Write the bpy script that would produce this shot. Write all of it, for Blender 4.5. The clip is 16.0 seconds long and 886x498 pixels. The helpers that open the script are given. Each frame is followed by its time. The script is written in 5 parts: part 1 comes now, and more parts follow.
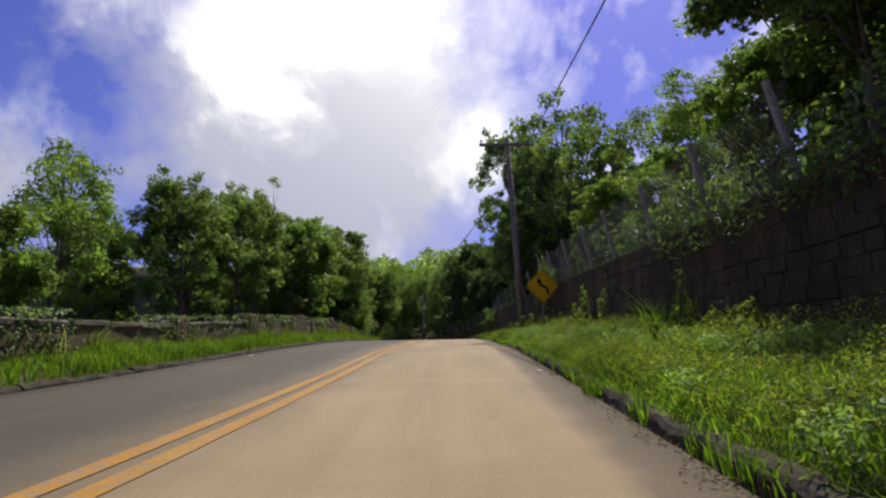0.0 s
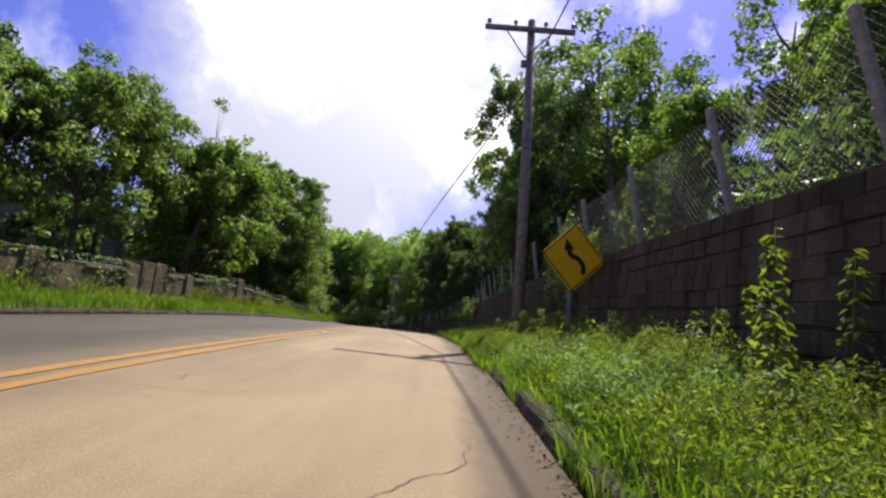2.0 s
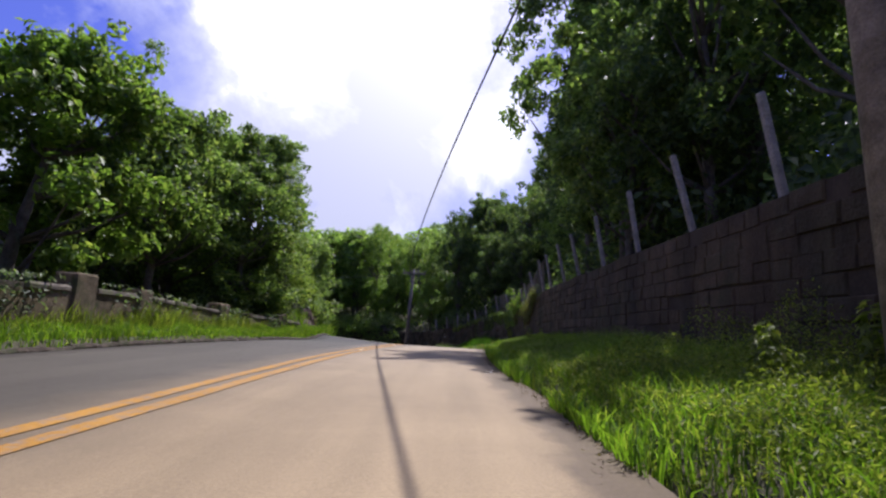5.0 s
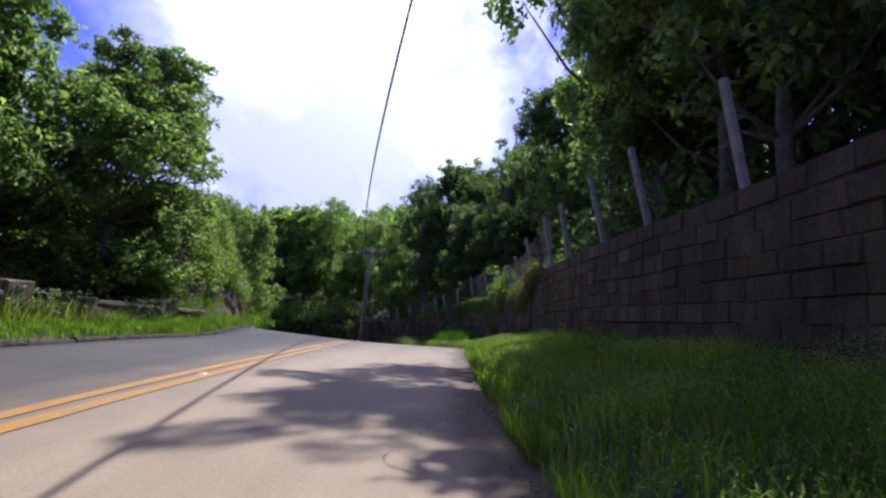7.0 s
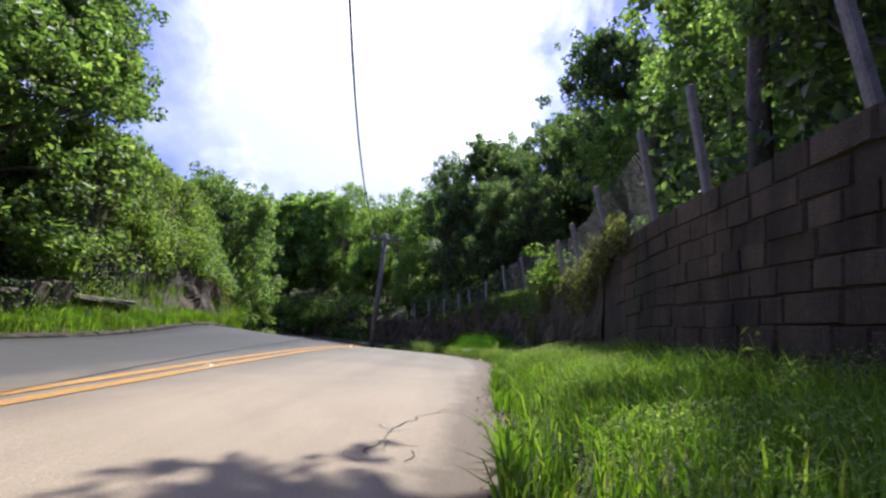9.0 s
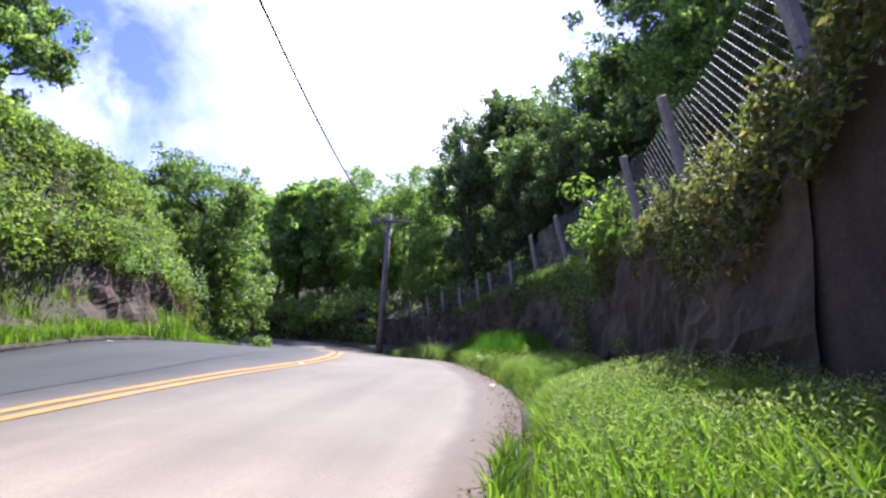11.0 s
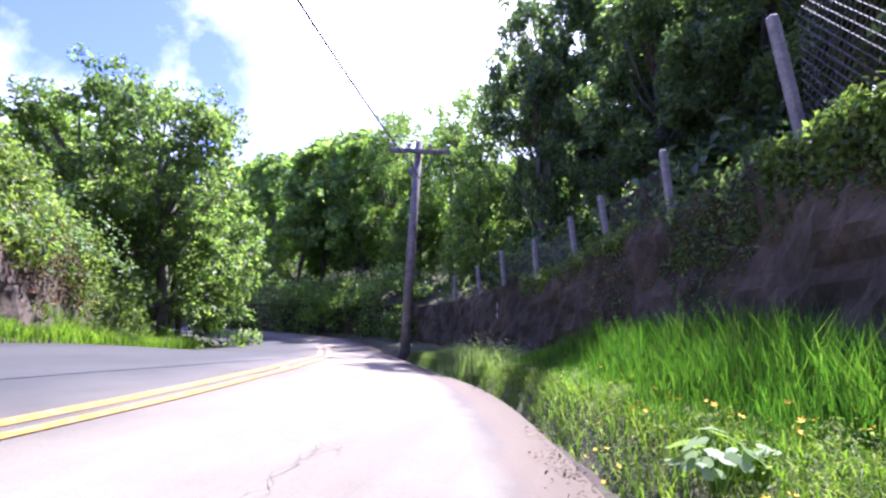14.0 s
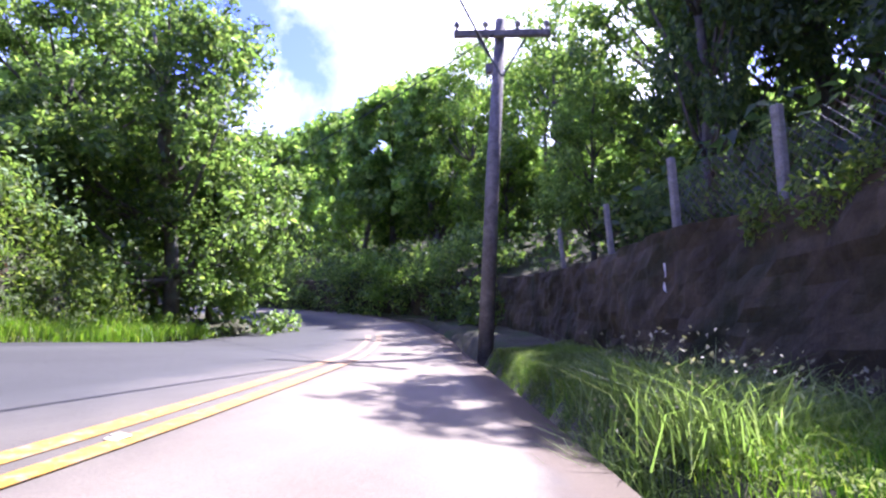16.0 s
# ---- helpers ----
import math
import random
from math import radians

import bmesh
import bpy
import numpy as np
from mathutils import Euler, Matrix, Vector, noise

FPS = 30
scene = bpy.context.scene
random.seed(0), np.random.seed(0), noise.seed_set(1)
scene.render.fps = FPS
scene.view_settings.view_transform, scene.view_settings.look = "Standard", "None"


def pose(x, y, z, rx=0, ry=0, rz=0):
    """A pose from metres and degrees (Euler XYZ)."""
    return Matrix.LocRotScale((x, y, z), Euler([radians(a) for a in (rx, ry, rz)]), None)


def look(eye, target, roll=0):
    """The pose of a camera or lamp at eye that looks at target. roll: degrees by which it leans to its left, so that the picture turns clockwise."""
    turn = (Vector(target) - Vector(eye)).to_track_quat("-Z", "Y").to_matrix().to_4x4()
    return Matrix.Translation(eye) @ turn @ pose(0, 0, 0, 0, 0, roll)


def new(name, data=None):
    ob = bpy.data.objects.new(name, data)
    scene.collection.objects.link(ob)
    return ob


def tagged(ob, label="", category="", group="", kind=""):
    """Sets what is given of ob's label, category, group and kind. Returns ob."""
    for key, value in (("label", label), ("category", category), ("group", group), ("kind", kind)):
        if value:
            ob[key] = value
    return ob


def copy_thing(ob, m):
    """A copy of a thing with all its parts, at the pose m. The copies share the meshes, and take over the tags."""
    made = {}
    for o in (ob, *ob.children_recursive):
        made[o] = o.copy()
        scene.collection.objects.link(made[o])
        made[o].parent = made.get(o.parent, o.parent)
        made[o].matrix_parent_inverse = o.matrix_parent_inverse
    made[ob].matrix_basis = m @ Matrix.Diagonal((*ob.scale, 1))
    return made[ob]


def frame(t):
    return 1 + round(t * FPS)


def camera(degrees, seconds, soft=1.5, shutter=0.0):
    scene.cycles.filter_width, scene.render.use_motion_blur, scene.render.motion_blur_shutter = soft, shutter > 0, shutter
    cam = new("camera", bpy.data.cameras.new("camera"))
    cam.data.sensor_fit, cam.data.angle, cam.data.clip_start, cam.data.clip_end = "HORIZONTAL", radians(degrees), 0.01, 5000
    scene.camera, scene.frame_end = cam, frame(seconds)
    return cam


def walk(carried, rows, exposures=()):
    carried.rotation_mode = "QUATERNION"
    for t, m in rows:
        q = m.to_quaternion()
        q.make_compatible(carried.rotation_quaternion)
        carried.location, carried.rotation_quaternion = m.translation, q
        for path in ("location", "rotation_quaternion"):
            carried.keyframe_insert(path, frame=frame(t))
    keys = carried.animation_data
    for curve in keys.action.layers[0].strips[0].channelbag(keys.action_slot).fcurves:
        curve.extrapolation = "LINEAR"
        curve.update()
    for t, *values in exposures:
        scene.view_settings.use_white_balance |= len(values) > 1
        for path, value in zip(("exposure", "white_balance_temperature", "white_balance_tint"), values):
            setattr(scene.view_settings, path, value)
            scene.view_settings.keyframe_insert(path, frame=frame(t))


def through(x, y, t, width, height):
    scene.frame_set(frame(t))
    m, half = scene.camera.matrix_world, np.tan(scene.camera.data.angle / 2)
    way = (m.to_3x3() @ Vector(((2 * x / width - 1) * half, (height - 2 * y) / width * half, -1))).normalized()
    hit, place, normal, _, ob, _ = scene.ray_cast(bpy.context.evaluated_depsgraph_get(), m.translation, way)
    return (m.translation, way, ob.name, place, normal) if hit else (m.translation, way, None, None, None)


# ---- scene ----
# ---------------------------------------------------------------- camera
cam = camera(80.0, 16.0, soft=2.4)
ROWS = [
    (0.0, 0.000, -0.000, 0.563, 0.00, 10.21, 1.29),
    (0.5, 0.182, 2.089, 0.663, -4.51, 9.77, 2.46),
    (1.0, 0.414, 3.977, 0.747, -7.65, 9.35, -1.27),
    (1.5, 0.621, 5.754, 0.795, -7.05, 9.34, -3.03),
    (2.0, 0.809, 7.529, 0.871, -2.26, 8.96, -5.87),
    (2.5, 0.897, 9.184, 0.946, 3.74, 9.53, -4.51),
    (3.0, 0.903, 10.646, 1.016, 2.65, 10.24, -0.99),
    (3.5, 0.905, 11.991, 1.050, -0.24, 9.74, 1.03),
    (4.0, 0.851, 13.337, 1.083, 1.24, 9.60, -1.53),
    (5.0, 0.760, 16.084, 1.181, 0.74, 8.84, -2.27),
    (5.5, 0.741, 17.456, 1.223, 0.49, 8.46, -2.63),
    (6.5, 0.800, 20.113, 1.286, -0.02, 7.70, -3.37),
    (7.0, 0.895, 21.364, 1.305, -2.87, 7.63, -2.21),
    (7.5, 1.062, 22.503, 1.303, -3.14, 7.30, -2.35),
    (8.0, 1.220, 23.632, 1.296, -2.42, 6.99, -5.50),
    (8.5, 1.347, 24.802, 1.310, 4.19, 7.01, -4.97),
    (9.0, 1.367, 25.827, 1.288, 0.55, 7.57, -3.31),
    (10.0, 1.631, 27.919, 1.314, 2.55, 7.26, -1.82),
    (10.5, 1.794, 29.019, 1.317, 3.56, 7.10, -1.08),
    (11.5, 1.974, 31.410, 1.279, 5.56, 6.79, 0.40),
    (12.0, 1.908, 32.742, 1.248, 7.17, 6.78, 0.08),
    (12.5, 1.810, 33.966, 1.194, 7.86, 6.57, 0.24),
    (13.0, 1.665, 35.106, 1.134, 7.99, 6.22, 0.54),
    (13.5, 1.541, 36.322, 1.079, 10.21, 6.03, -0.26),
    (14.0, 1.389, 37.553, 1.014, 11.39, 6.13, -0.03),
    (14.5, 1.162, 38.674, 0.935, 13.77, 6.20, -1.57),
    (15.0, 0.948, 39.839, 0.906, 19.02, 6.19, -1.27),
    (15.5, 0.644, 40.914, 0.891, 19.55, 5.22, 1.33),
    (16.0, 0.287, 41.970, 0.886, 20.82, 3.85, 0.57),
]
EXPOSURES = [(0.0, -0.14, 6600, 10), (1.0, 0.20, 6600, 11), (2.0, 0.39, 6600, 12), (4.0, 0.16, 6140, 18), (6.5, 0.56, 5750, 20), (7.0, 0.48, 5640, 20), (9.0, 0.81, 5840, 14), (11.5, 1.62, 5490, 25),
             (13.0, 2.02, 5420, 30), (14.5, 2.06, 5390, 33), (16.0, 2.08, 5420, 33)]
walk(cam, [(t, pose(x, y, z, 90 + pitch, roll, yaw)) for t, x, y, z, yaw, pitch, roll in ROWS], EXPOSURES)

# ---------------------------------------------------------------- light
SUN_DIR = Vector((1.74, 4.38, 7.28)).normalized()
SUN_ELEVATION = math.asin(SUN_DIR.z)
SUN_AZIMUTH = math.atan2(SUN_DIR.x, SUN_DIR.y)
sun_data = bpy.data.lights.new("sun", "SUN")
sun_data.energy, sun_data.angle, sun_data.color = 5.0, radians(0.55), (1.0, 0.95, 0.86)
sun = new("sun", sun_data)
sun.matrix_world = look(SUN_DIR * 100, (0, 0, 0))


def nodes_of(tree):
    def add(kind, **values):
        n = tree.nodes.new(kind)
        for k, v in values.items():
            if k in n.inputs:
                n.inputs[k].default_value = v
        return n
    return add


def math_node(tree, op, a, b=None, clamp=False):
    n = tree.nodes.new("ShaderNodeMath")
    n.operation, n.use_clamp = op, clamp
    for i, v in enumerate((a, b)):
        if v is None:
            continue
        if isinstance(v, (int, float)):
            n.inputs[i].default_value = v
        else:
            tree.links.new(v, n.inputs[i])
    return n.outputs[0]


def mix_colour(tree, fac, a, b, mode="MIX"):
    n = tree.nodes.new("ShaderNodeMix")
    n.data_type, n.blend_type = "RGBA", mode
    for i, v in ((0, fac), (6, a), (7, b)):
        if isinstance(v, (int, float)):
            n.inputs[i].default_value = v
        elif isinstance(v, tuple):
            n.inputs[i].default_value = (*v, 1) if len(v) == 3 else v
        else:
            tree.links.new(v, n.inputs[i])
    return n.outputs[2]


def ramp(tree, fac, stops):
    n = tree.nodes.new("ShaderNodeValToRGB")
    tree.links.new(fac, n.inputs[0])
    while len(n.color_ramp.elements) < len(stops):
        n.color_ramp.elements.new(0.5)
    for e, (p, c) in zip(n.color_ramp.elements, stops):
        e.position, e.color = p, (*c, 1) if isinstance(c, tuple) else (c, c, c, 1)
    return n.outputs[0]


def noise_node(tree, vector, scale, detail=4.0, rough=0.55, distort=0.0):
    n = tree.nodes.new("ShaderNodeTexNoise")
    n.inputs["Scale"].default_value = scale
    n.inputs["Detail"].default_value = detail
    n.inputs["Roughness"].default_value = rough
    n.inputs["Distortion"].default_value = distort
    if vector is not None:
        tree.links.new(vector, n.inputs["Vector"])
    return n.outputs[0]


def lobe_towards(tree, coord, yaw, up, tight):
    """A soft round lobe of the sky, 1 in the direction given (yaw to the left, elevation) and falling off."""
    y, e = radians(yaw), radians(up)
    dot = tree.nodes.new("ShaderNodeVectorMath")
    dot.operation = "DOT_PRODUCT"
    tree.links.new(coord, dot.inputs[0])
    dot.inputs[1].default_value = (-math.sin(y) * math.cos(e), math.cos(y) * math.cos(e), math.sin(e))
    return math_node(tree, "POWER", math_node(tree, "MAXIMUM", dot.outputs["Value"], 0.0), tight)


def make_sky():
    world = bpy.data.worlds.new("sky")
    scene.world = world
    world.use_nodes = True
    tree = world.node_tree
    tree.nodes.clear()
    out = tree.nodes.new("ShaderNodeOutputWorld")
    back = tree.nodes.new("ShaderNodeBackground")
    sky = tree.nodes.new("ShaderNodeTexSky")
    sky.sky_type, sky.sun_disc = "NISHITA", False
    sky.sun_elevation, sky.sun_rotation = SUN_ELEVATION, SUN_AZIMUTH
    coord = tree.nodes.new("ShaderNodeTexCoord").outputs["Generated"]
    wide = noise_node(tree, coord, 2.1, 8, 0.58, 0.25)
    fine = noise_node(tree, coord, 6.5, 6, 0.6, 0.2)
    density = math_node(tree, "ADD", math_node(tree, "MULTIPLY", wide, 1.3), math_node(tree, "MULTIPLY", fine, 0.45))
    density = math_node(tree, "SUBTRACT", density, 0.375)
    # cloud masses: direction (yaw to the left, elevation in degrees), tightness and weight
    for yaw, up, tight, weight in CLOUDS:
        density = math_node(tree, "ADD", density, math_node(tree, "MULTIPLY", lobe_towards(tree, coord, yaw, up, tight), weight))
    cover = ramp(tree, density, [(0.51, 0.0), (0.64, 0.40), (0.84, 1.0)])
    # greyer cloud bases low down, bright tops
    up = tree.nodes.new("ShaderNodeSeparateXYZ")
    tree.links.new(coord, up.inputs[0])
    billow = math_node(tree, "ADD", math_node(tree, "MULTIPLY", noise_node(tree, coord, 4.2, 7, 0.6, 0.5), 1.7), -0.35)
    shade = math_node(tree, "ADD", billow, math_node(tree, "MULTIPLY", math_node(tree, "SUBTRACT", up.outputs[2], 0.36), 0.55))
    for yaw, lift, tight, weight in GREY_BASES:
        shade = math_node(tree, "ADD", shade, math_node(tree, "MULTIPLY", lobe_towards(tree, coord, yaw, lift, tight), weight))
    cloud = ramp(tree, shade, [(0.36, (3.8, 4.0, 5.1)), (0.50, (5.0, 5.2, 6.1)), (0.66, (8.6, 8.6, 8.8))])
    # thin cloud glows round the sun
    glow = lobe_towards(tree, coord, -math.degrees(SUN_AZIMUTH), math.degrees(SUN_ELEVATION), 7.0)
    cloud = mix_colour(tree, glow, cloud, (17.0, 16.6, 16.0))
    tinted = mix_colour(tree, 1.0, sky.outputs[0], (0.46, 0.44, 0.99), "MULTIPLY")
    tree.links.new(mix_colour(tree, cover, tinted, cloud), back.inputs["Color"])
    back.inputs["Strength"].default_value = 0.13
    tree.links.new(back.outputs[0], out.inputs[0])


CLOUDS = [(10, 24, 15.0, 0.42), (13, 12, 60.0, 0.12), (44, 15, 90.0, 0.2), (56, 15, 70.0, 0.26), (46, 27, 90.0, -0.2), (34, 21, 200.0, -0.07), (52, 26, 120.0, -0.12),
          (-22, 32, 40.0, -0.16), (-37, 28, 260.0, 0.2)]
GREY_BASES = [(7, 18, 110.0, -0.24), (16, 13, 160.0, -0.1), (42, 17, 120.0, -0.06)]
make_sky()

# ---------------------------------------------------------------- materials


def material(name, build, rough=0.8, bump=0.0, bump_scale=40.0, metal=0.0, bump_detail=5.0):
    """A principled material; build(tree, coord) gives its base colour."""
    m = bpy.data.materials.new(name)
    m.use_nodes = True
    tree = m.node_tree
    shader = tree.nodes["Principled BSDF"]
    coord = tree.nodes.new("ShaderNodeTexCoord").outputs["Object"]
    colour = build(tree, coord)
    if isinstance(colour, tuple):
        shader.inputs["Base Color"].default_value = (*colour, 1)
    else:
        tree.links.new(colour, shader.inputs["Base Color"])
    shader.inputs["Roughness"].default_value = rough
    shader.inputs["Metallic"].default_value = metal
    shader.inputs["Specular IOR Level"].default_value = 0.3
    if bump:
        b = tree.nodes.new("ShaderNodeBump")
        b.inputs["Strength"].default_value = bump
        b.inputs["Distance"].default_value = 0.02
        tree.links.new(noise_node(tree, coord, bump_scale, bump_detail, 0.6), b.inputs["Height"])
        tree.links.new(b.outputs[0], shader.inputs["Normal"])
    return m


def blotchy(dark, light, scale=3.0, fine=25.0, accent=None):
    def build(tree, coord):
        a = ramp(tree, noise_node(tree, coord, scale, 6, 0.6, 0.3), [(0.32, dark), (0.68, light)])
        g = ramp(tree, noise_node(tree, coord, fine, 4, 0.65), [(0.3, 0.72), (0.7, 1.18)])
        c = mix_colour(tree, 1.0, a, g, "MULTIPLY")
        if accent:
            spots = ramp(tree, noise_node(tree, coord, scale * 0.6, 7, 0.62, 0.6), [(0.52, 0.0), (0.64, 1.0)])
            c = mix_colour(tree, spots, c, accent)
        return c
    return build


def leaf_material(name, dark, light, yellow, through=0.45, rough=0.45):
    """Foliage: colour differs from leaf to leaf, light passes through."""
    m = bpy.data.materials.new(name)
    m.use_nodes = True
    tree = m.node_tree
    shader = tree.nodes["Principled BSDF"]
    out = tree.nodes["Material Output"]
    coord = tree.nodes.new("ShaderNodeTexCoord").outputs["Object"]
    geo = tree.nodes.new("ShaderNodeNewGeometry")
    one = ramp(tree, geo.outputs["Random Per Island"], [(0.0, dark), (0.75, light), (1.0, yellow)])
    big = ramp(tree, noise_node(tree, coord, 1.1, 5, 0.65), [(0.32, 0.5), (0.68, 1.4)])
    colour = mix_colour(tree, 1.0, one, big, "MULTIPLY")
    tree.links.new(colour, shader.inputs["Base Color"])
    shader.inputs["Roughness"].default_value = rough
    shader.inputs["Specular IOR Level"].default_value = 0.38
    trans = tree.nodes.new("ShaderNodeBsdfTranslucent")
    tree.links.new(mix_colour(tree, 1.0, colour, (1.5, 1.66, 0.74), "MULTIPLY"), trans.inputs["Color"])
    mix = tree.nodes.new("ShaderNodeMixShader")
    mix.inputs[0].default_value = through
    tree.links.new(shader.outputs[0], mix.inputs[1])
    tree.links.new(trans.outputs[0], mix.inputs[2])
    tree.links.new(mix.outputs[0], out.inputs[0])
    return m


def road_colour(tree, coord):
    base = ramp(tree, noise_node(tree, coord, 0.45, 6, 0.62, 0.5), [(0.3, (0.215, 0.172, 0.118)), (0.7, (0.30, 0.243, 0.168))])
    grit = ramp(tree, noise_node(tree, coord, 90.0, 3, 0.7), [(0.3, 0.8), (0.7, 1.15)])
    c = mix_colour(tree, 1.0, base, grit, "MULTIPLY")
    sep = tree.nodes.new("ShaderNodeSeparateXYZ")
    tree.links.new(coord, sep.inputs[0])
    # dusty ochre stretch on the climb
    dust = ramp(tree, math_node(tree, "MULTIPLY", sep.outputs[1], 0.02), [(0.3, 1.0), (0.66, 0.0)])
    c = mix_colour(tree, dust, c, mix_colour(tree, 1.0, c, (1.13, 1.03, 0.80), "MULTIPLY"))
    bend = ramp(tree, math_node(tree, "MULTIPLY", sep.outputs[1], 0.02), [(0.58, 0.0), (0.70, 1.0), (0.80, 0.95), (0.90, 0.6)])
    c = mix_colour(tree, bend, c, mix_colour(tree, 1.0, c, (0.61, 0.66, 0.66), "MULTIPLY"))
    # the far lane has the older, greyer surface
    lane = tree.nodes.new("ShaderNodeAttribute")
    lane.attribute_name = "across"
    grey = ramp(tree, math_node(tree, "ADD", lane.outputs["Fac"], math_node(tree, "MULTIPLY", noise_node(tree, coord, 1.4, 6, 0.6, 0.3), 0.12)), [(0.44, 1.0), (0.66, 0.0)])
    c = mix_colour(tree, grey, c, mix_colour(tree, 1.0, c, (0.27, 0.31, 0.385), "MULTIPLY"))
    # washed-in dirt towards the outer edge, and long stains along the lane
    edge = tree.nodes.new("ShaderNodeAttribute")
    edge.attribute_name = "from_edge"
    ragged = math_node(tree, "ADD", edge.outputs["Fac"], math_node(tree, "MULTIPLY", noise_node(tree, coord, 2.2, 9, 0.66, 0.5), -0.46))
    # worn shoulder: a darker band along the outer edge, missing half way up
    shoulder = ramp(tree, math_node(tree, "ADD", edge.outputs["Fac"], math_node(tree, "MULTIPLY", noise_node(tree, coord, 1.1, 7, 0.6, 0.4), -0.3)), [(0.16, 1.0), (0.30, 0.0)])
    there = ramp(tree, math_node(tree, "MULTIPLY", sep.outputs[1], 0.02), [(0.26, 0.9), (0.34, 0.25), (0.58, 0.2), (0.68, 0.95)])
    c = mix_colour(tree, math_node(tree, "MULTIPLY", shoulder, there), c, mix_colour(tree, 1.0, c, (0.52, 0.51, 0.55), "MULTIPLY"))
    dirt = ramp(tree, ragged, [(0.0, 0.85), (0.13, 0.0)])
    c = mix_colour(tree, dirt, c, mix_colour(tree, 1.0, grit, (0.115, 0.085, 0.054), "MULTIPLY"))
    long = tree.nodes.new("ShaderNodeMapping")
    long.inputs["Scale"].default_value = (2.2, 0.16, 1.0)
    tree.links.new(coord, long.inputs["Vector"])
    stain = ramp(tree, noise_node(tree, long.outputs[0], 1.0, 6, 0.6, 0.3), [(0.3, 0.82), (0.7, 1.12)])
    return mix_colour(tree, 1.0, c, stain, "MULTIPLY")


def worn_paint(tree, coord):
    paint = blotchy((0.345, 0.166, 0.014), (0.44, 0.22, 0.022), 2.5, 60)(tree, coord)
    wear = ramp(tree, noise_node(tree, coord, 14.0, 6, 0.7, 0.4), [(0.46, 0.0), (0.64, 0.85)])
    sep = tree.nodes.new("ShaderNodeSeparateXYZ")
    tree.links.new(coord, sep.inputs[0])
    faded = ramp(tree, math_node(tree, "MULTIPLY", sep.outputs[1], 0.01), [(0.43, 0.0), (0.48, 0.8)])
    wear = math_node(tree, "MAXIMUM", wear, faded)
    return mix_colour(tree, wear, paint, (0.22, 0.18, 0.13))


def weathered(tree, colour):
    """Run-down stains, moss and pale lichen that go across the joints of a wall."""
    place = tree.nodes.new("ShaderNodeNewGeometry").outputs["Position"]
    runs = tree.nodes.new("ShaderNodeMapping")
    runs.inputs["Scale"].default_value = (1.6, 1.6, 0.4)
    tree.links.new(place, runs.inputs["Vector"])
    stain = ramp(tree, noise_node(tree, runs.outputs[0], 1.5, 7, 0.62, 0.4), [(0.34, 0.5), (0.52, 1.0), (0.68, 1.45)])
    c = mix_colour(tree, 1.0, colour, stain, "MULTIPLY")
    lichen = ramp(tree, noise_node(tree, place, 2.6, 9, 0.7, 0.5), [(0.57, 0.0), (0.7, 0.4)])
    c = mix_colour(tree, lichen, c, (0.115, 0.105, 0.082))
    moss = ramp(tree, noise_node(tree, place, 1.1, 8, 0.68, 0.8), [(0.54, 0.0), (0.68, 0.7)])
    return mix_colour(tree, moss, c, (0.038, 0.046, 0.02))


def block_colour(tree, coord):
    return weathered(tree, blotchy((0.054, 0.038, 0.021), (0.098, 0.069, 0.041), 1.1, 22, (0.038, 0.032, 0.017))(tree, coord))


M_ROAD = material("worn_asphalt", road_colour, 0.75, 0.35, 120.0)
M_CRACK = material("crack_filler", blotchy((0.055, 0.047, 0.038), (0.09, 0.078, 0.062), 6.0, 60), 0.9)
M_YELLOW = material("yellow_road_paint", worn_paint, 0.7, 0.3, 120.0)
M_KERB = material("mossy_kerb_concrete", blotchy((0.03, 0.023, 0.016), (0.085, 0.066, 0.045), 4.0, 24, (0.04, 0.045, 0.018)), 0.95, 0.9, 22.0)
M_SOIL = material("soil_and_litter", blotchy((0.045, 0.05, 0.022), (0.10, 0.085, 0.05), 1.2, 14, (0.05, 0.075, 0.02)), 0.95, 0.8, 18.0)
M_BLOCK = material("weathered_concrete_block", block_colour, 0.92, 0.7, 35.0)
M_FACE = material("stained_stone_face", blotchy((0.034, 0.027, 0.015), (0.108, 0.085, 0.053), 1.6, 14, (0.028, 0.031, 0.013)), 0.95, 1.0, 9.0)
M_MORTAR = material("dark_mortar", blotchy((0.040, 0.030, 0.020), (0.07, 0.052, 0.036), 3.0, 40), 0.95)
M_STONE = material("mossy_masonry", blotchy((0.085, 0.066, 0.038), (0.215, 0.168, 0.102), 2.2, 26, (0.055, 0.062, 0.025)), 0.92, 0.7, 28.0)
M_COPING = material("pale_weathered_coping", blotchy((0.09, 0.078, 0.06), (0.22, 0.19, 0.15), 3.0, 30, (0.10, 0.11, 0.05)), 0.9, 0.6, 30.0)
M_ROCK = material("bank_rock", blotchy((0.040, 0.031, 0.021), (0.125, 0.097, 0.067), 1.8, 16, (0.080, 0.050, 0.030)), 0.9, 0.9, 12.0)
M_POST = material("grey_fence_concrete", blotchy((0.20, 0.19, 0.175), (0.36, 0.34, 0.31), 5.0, 50, (0.14, 0.14, 0.11)), 0.85, 0.4, 60.0)
M_WOOD = material("weathered_pole_wood", blotchy((0.13, 0.115, 0.1), (0.29, 0.26, 0.23), 7.0, 70), 0.85, 0.5, 45.0)
M_BARK = material("bark", blotchy((0.07, 0.06, 0.05), (0.19, 0.165, 0.135), 5.0, 40, (0.12, 0.13, 0.10)), 0.9, 0.9, 30.0)
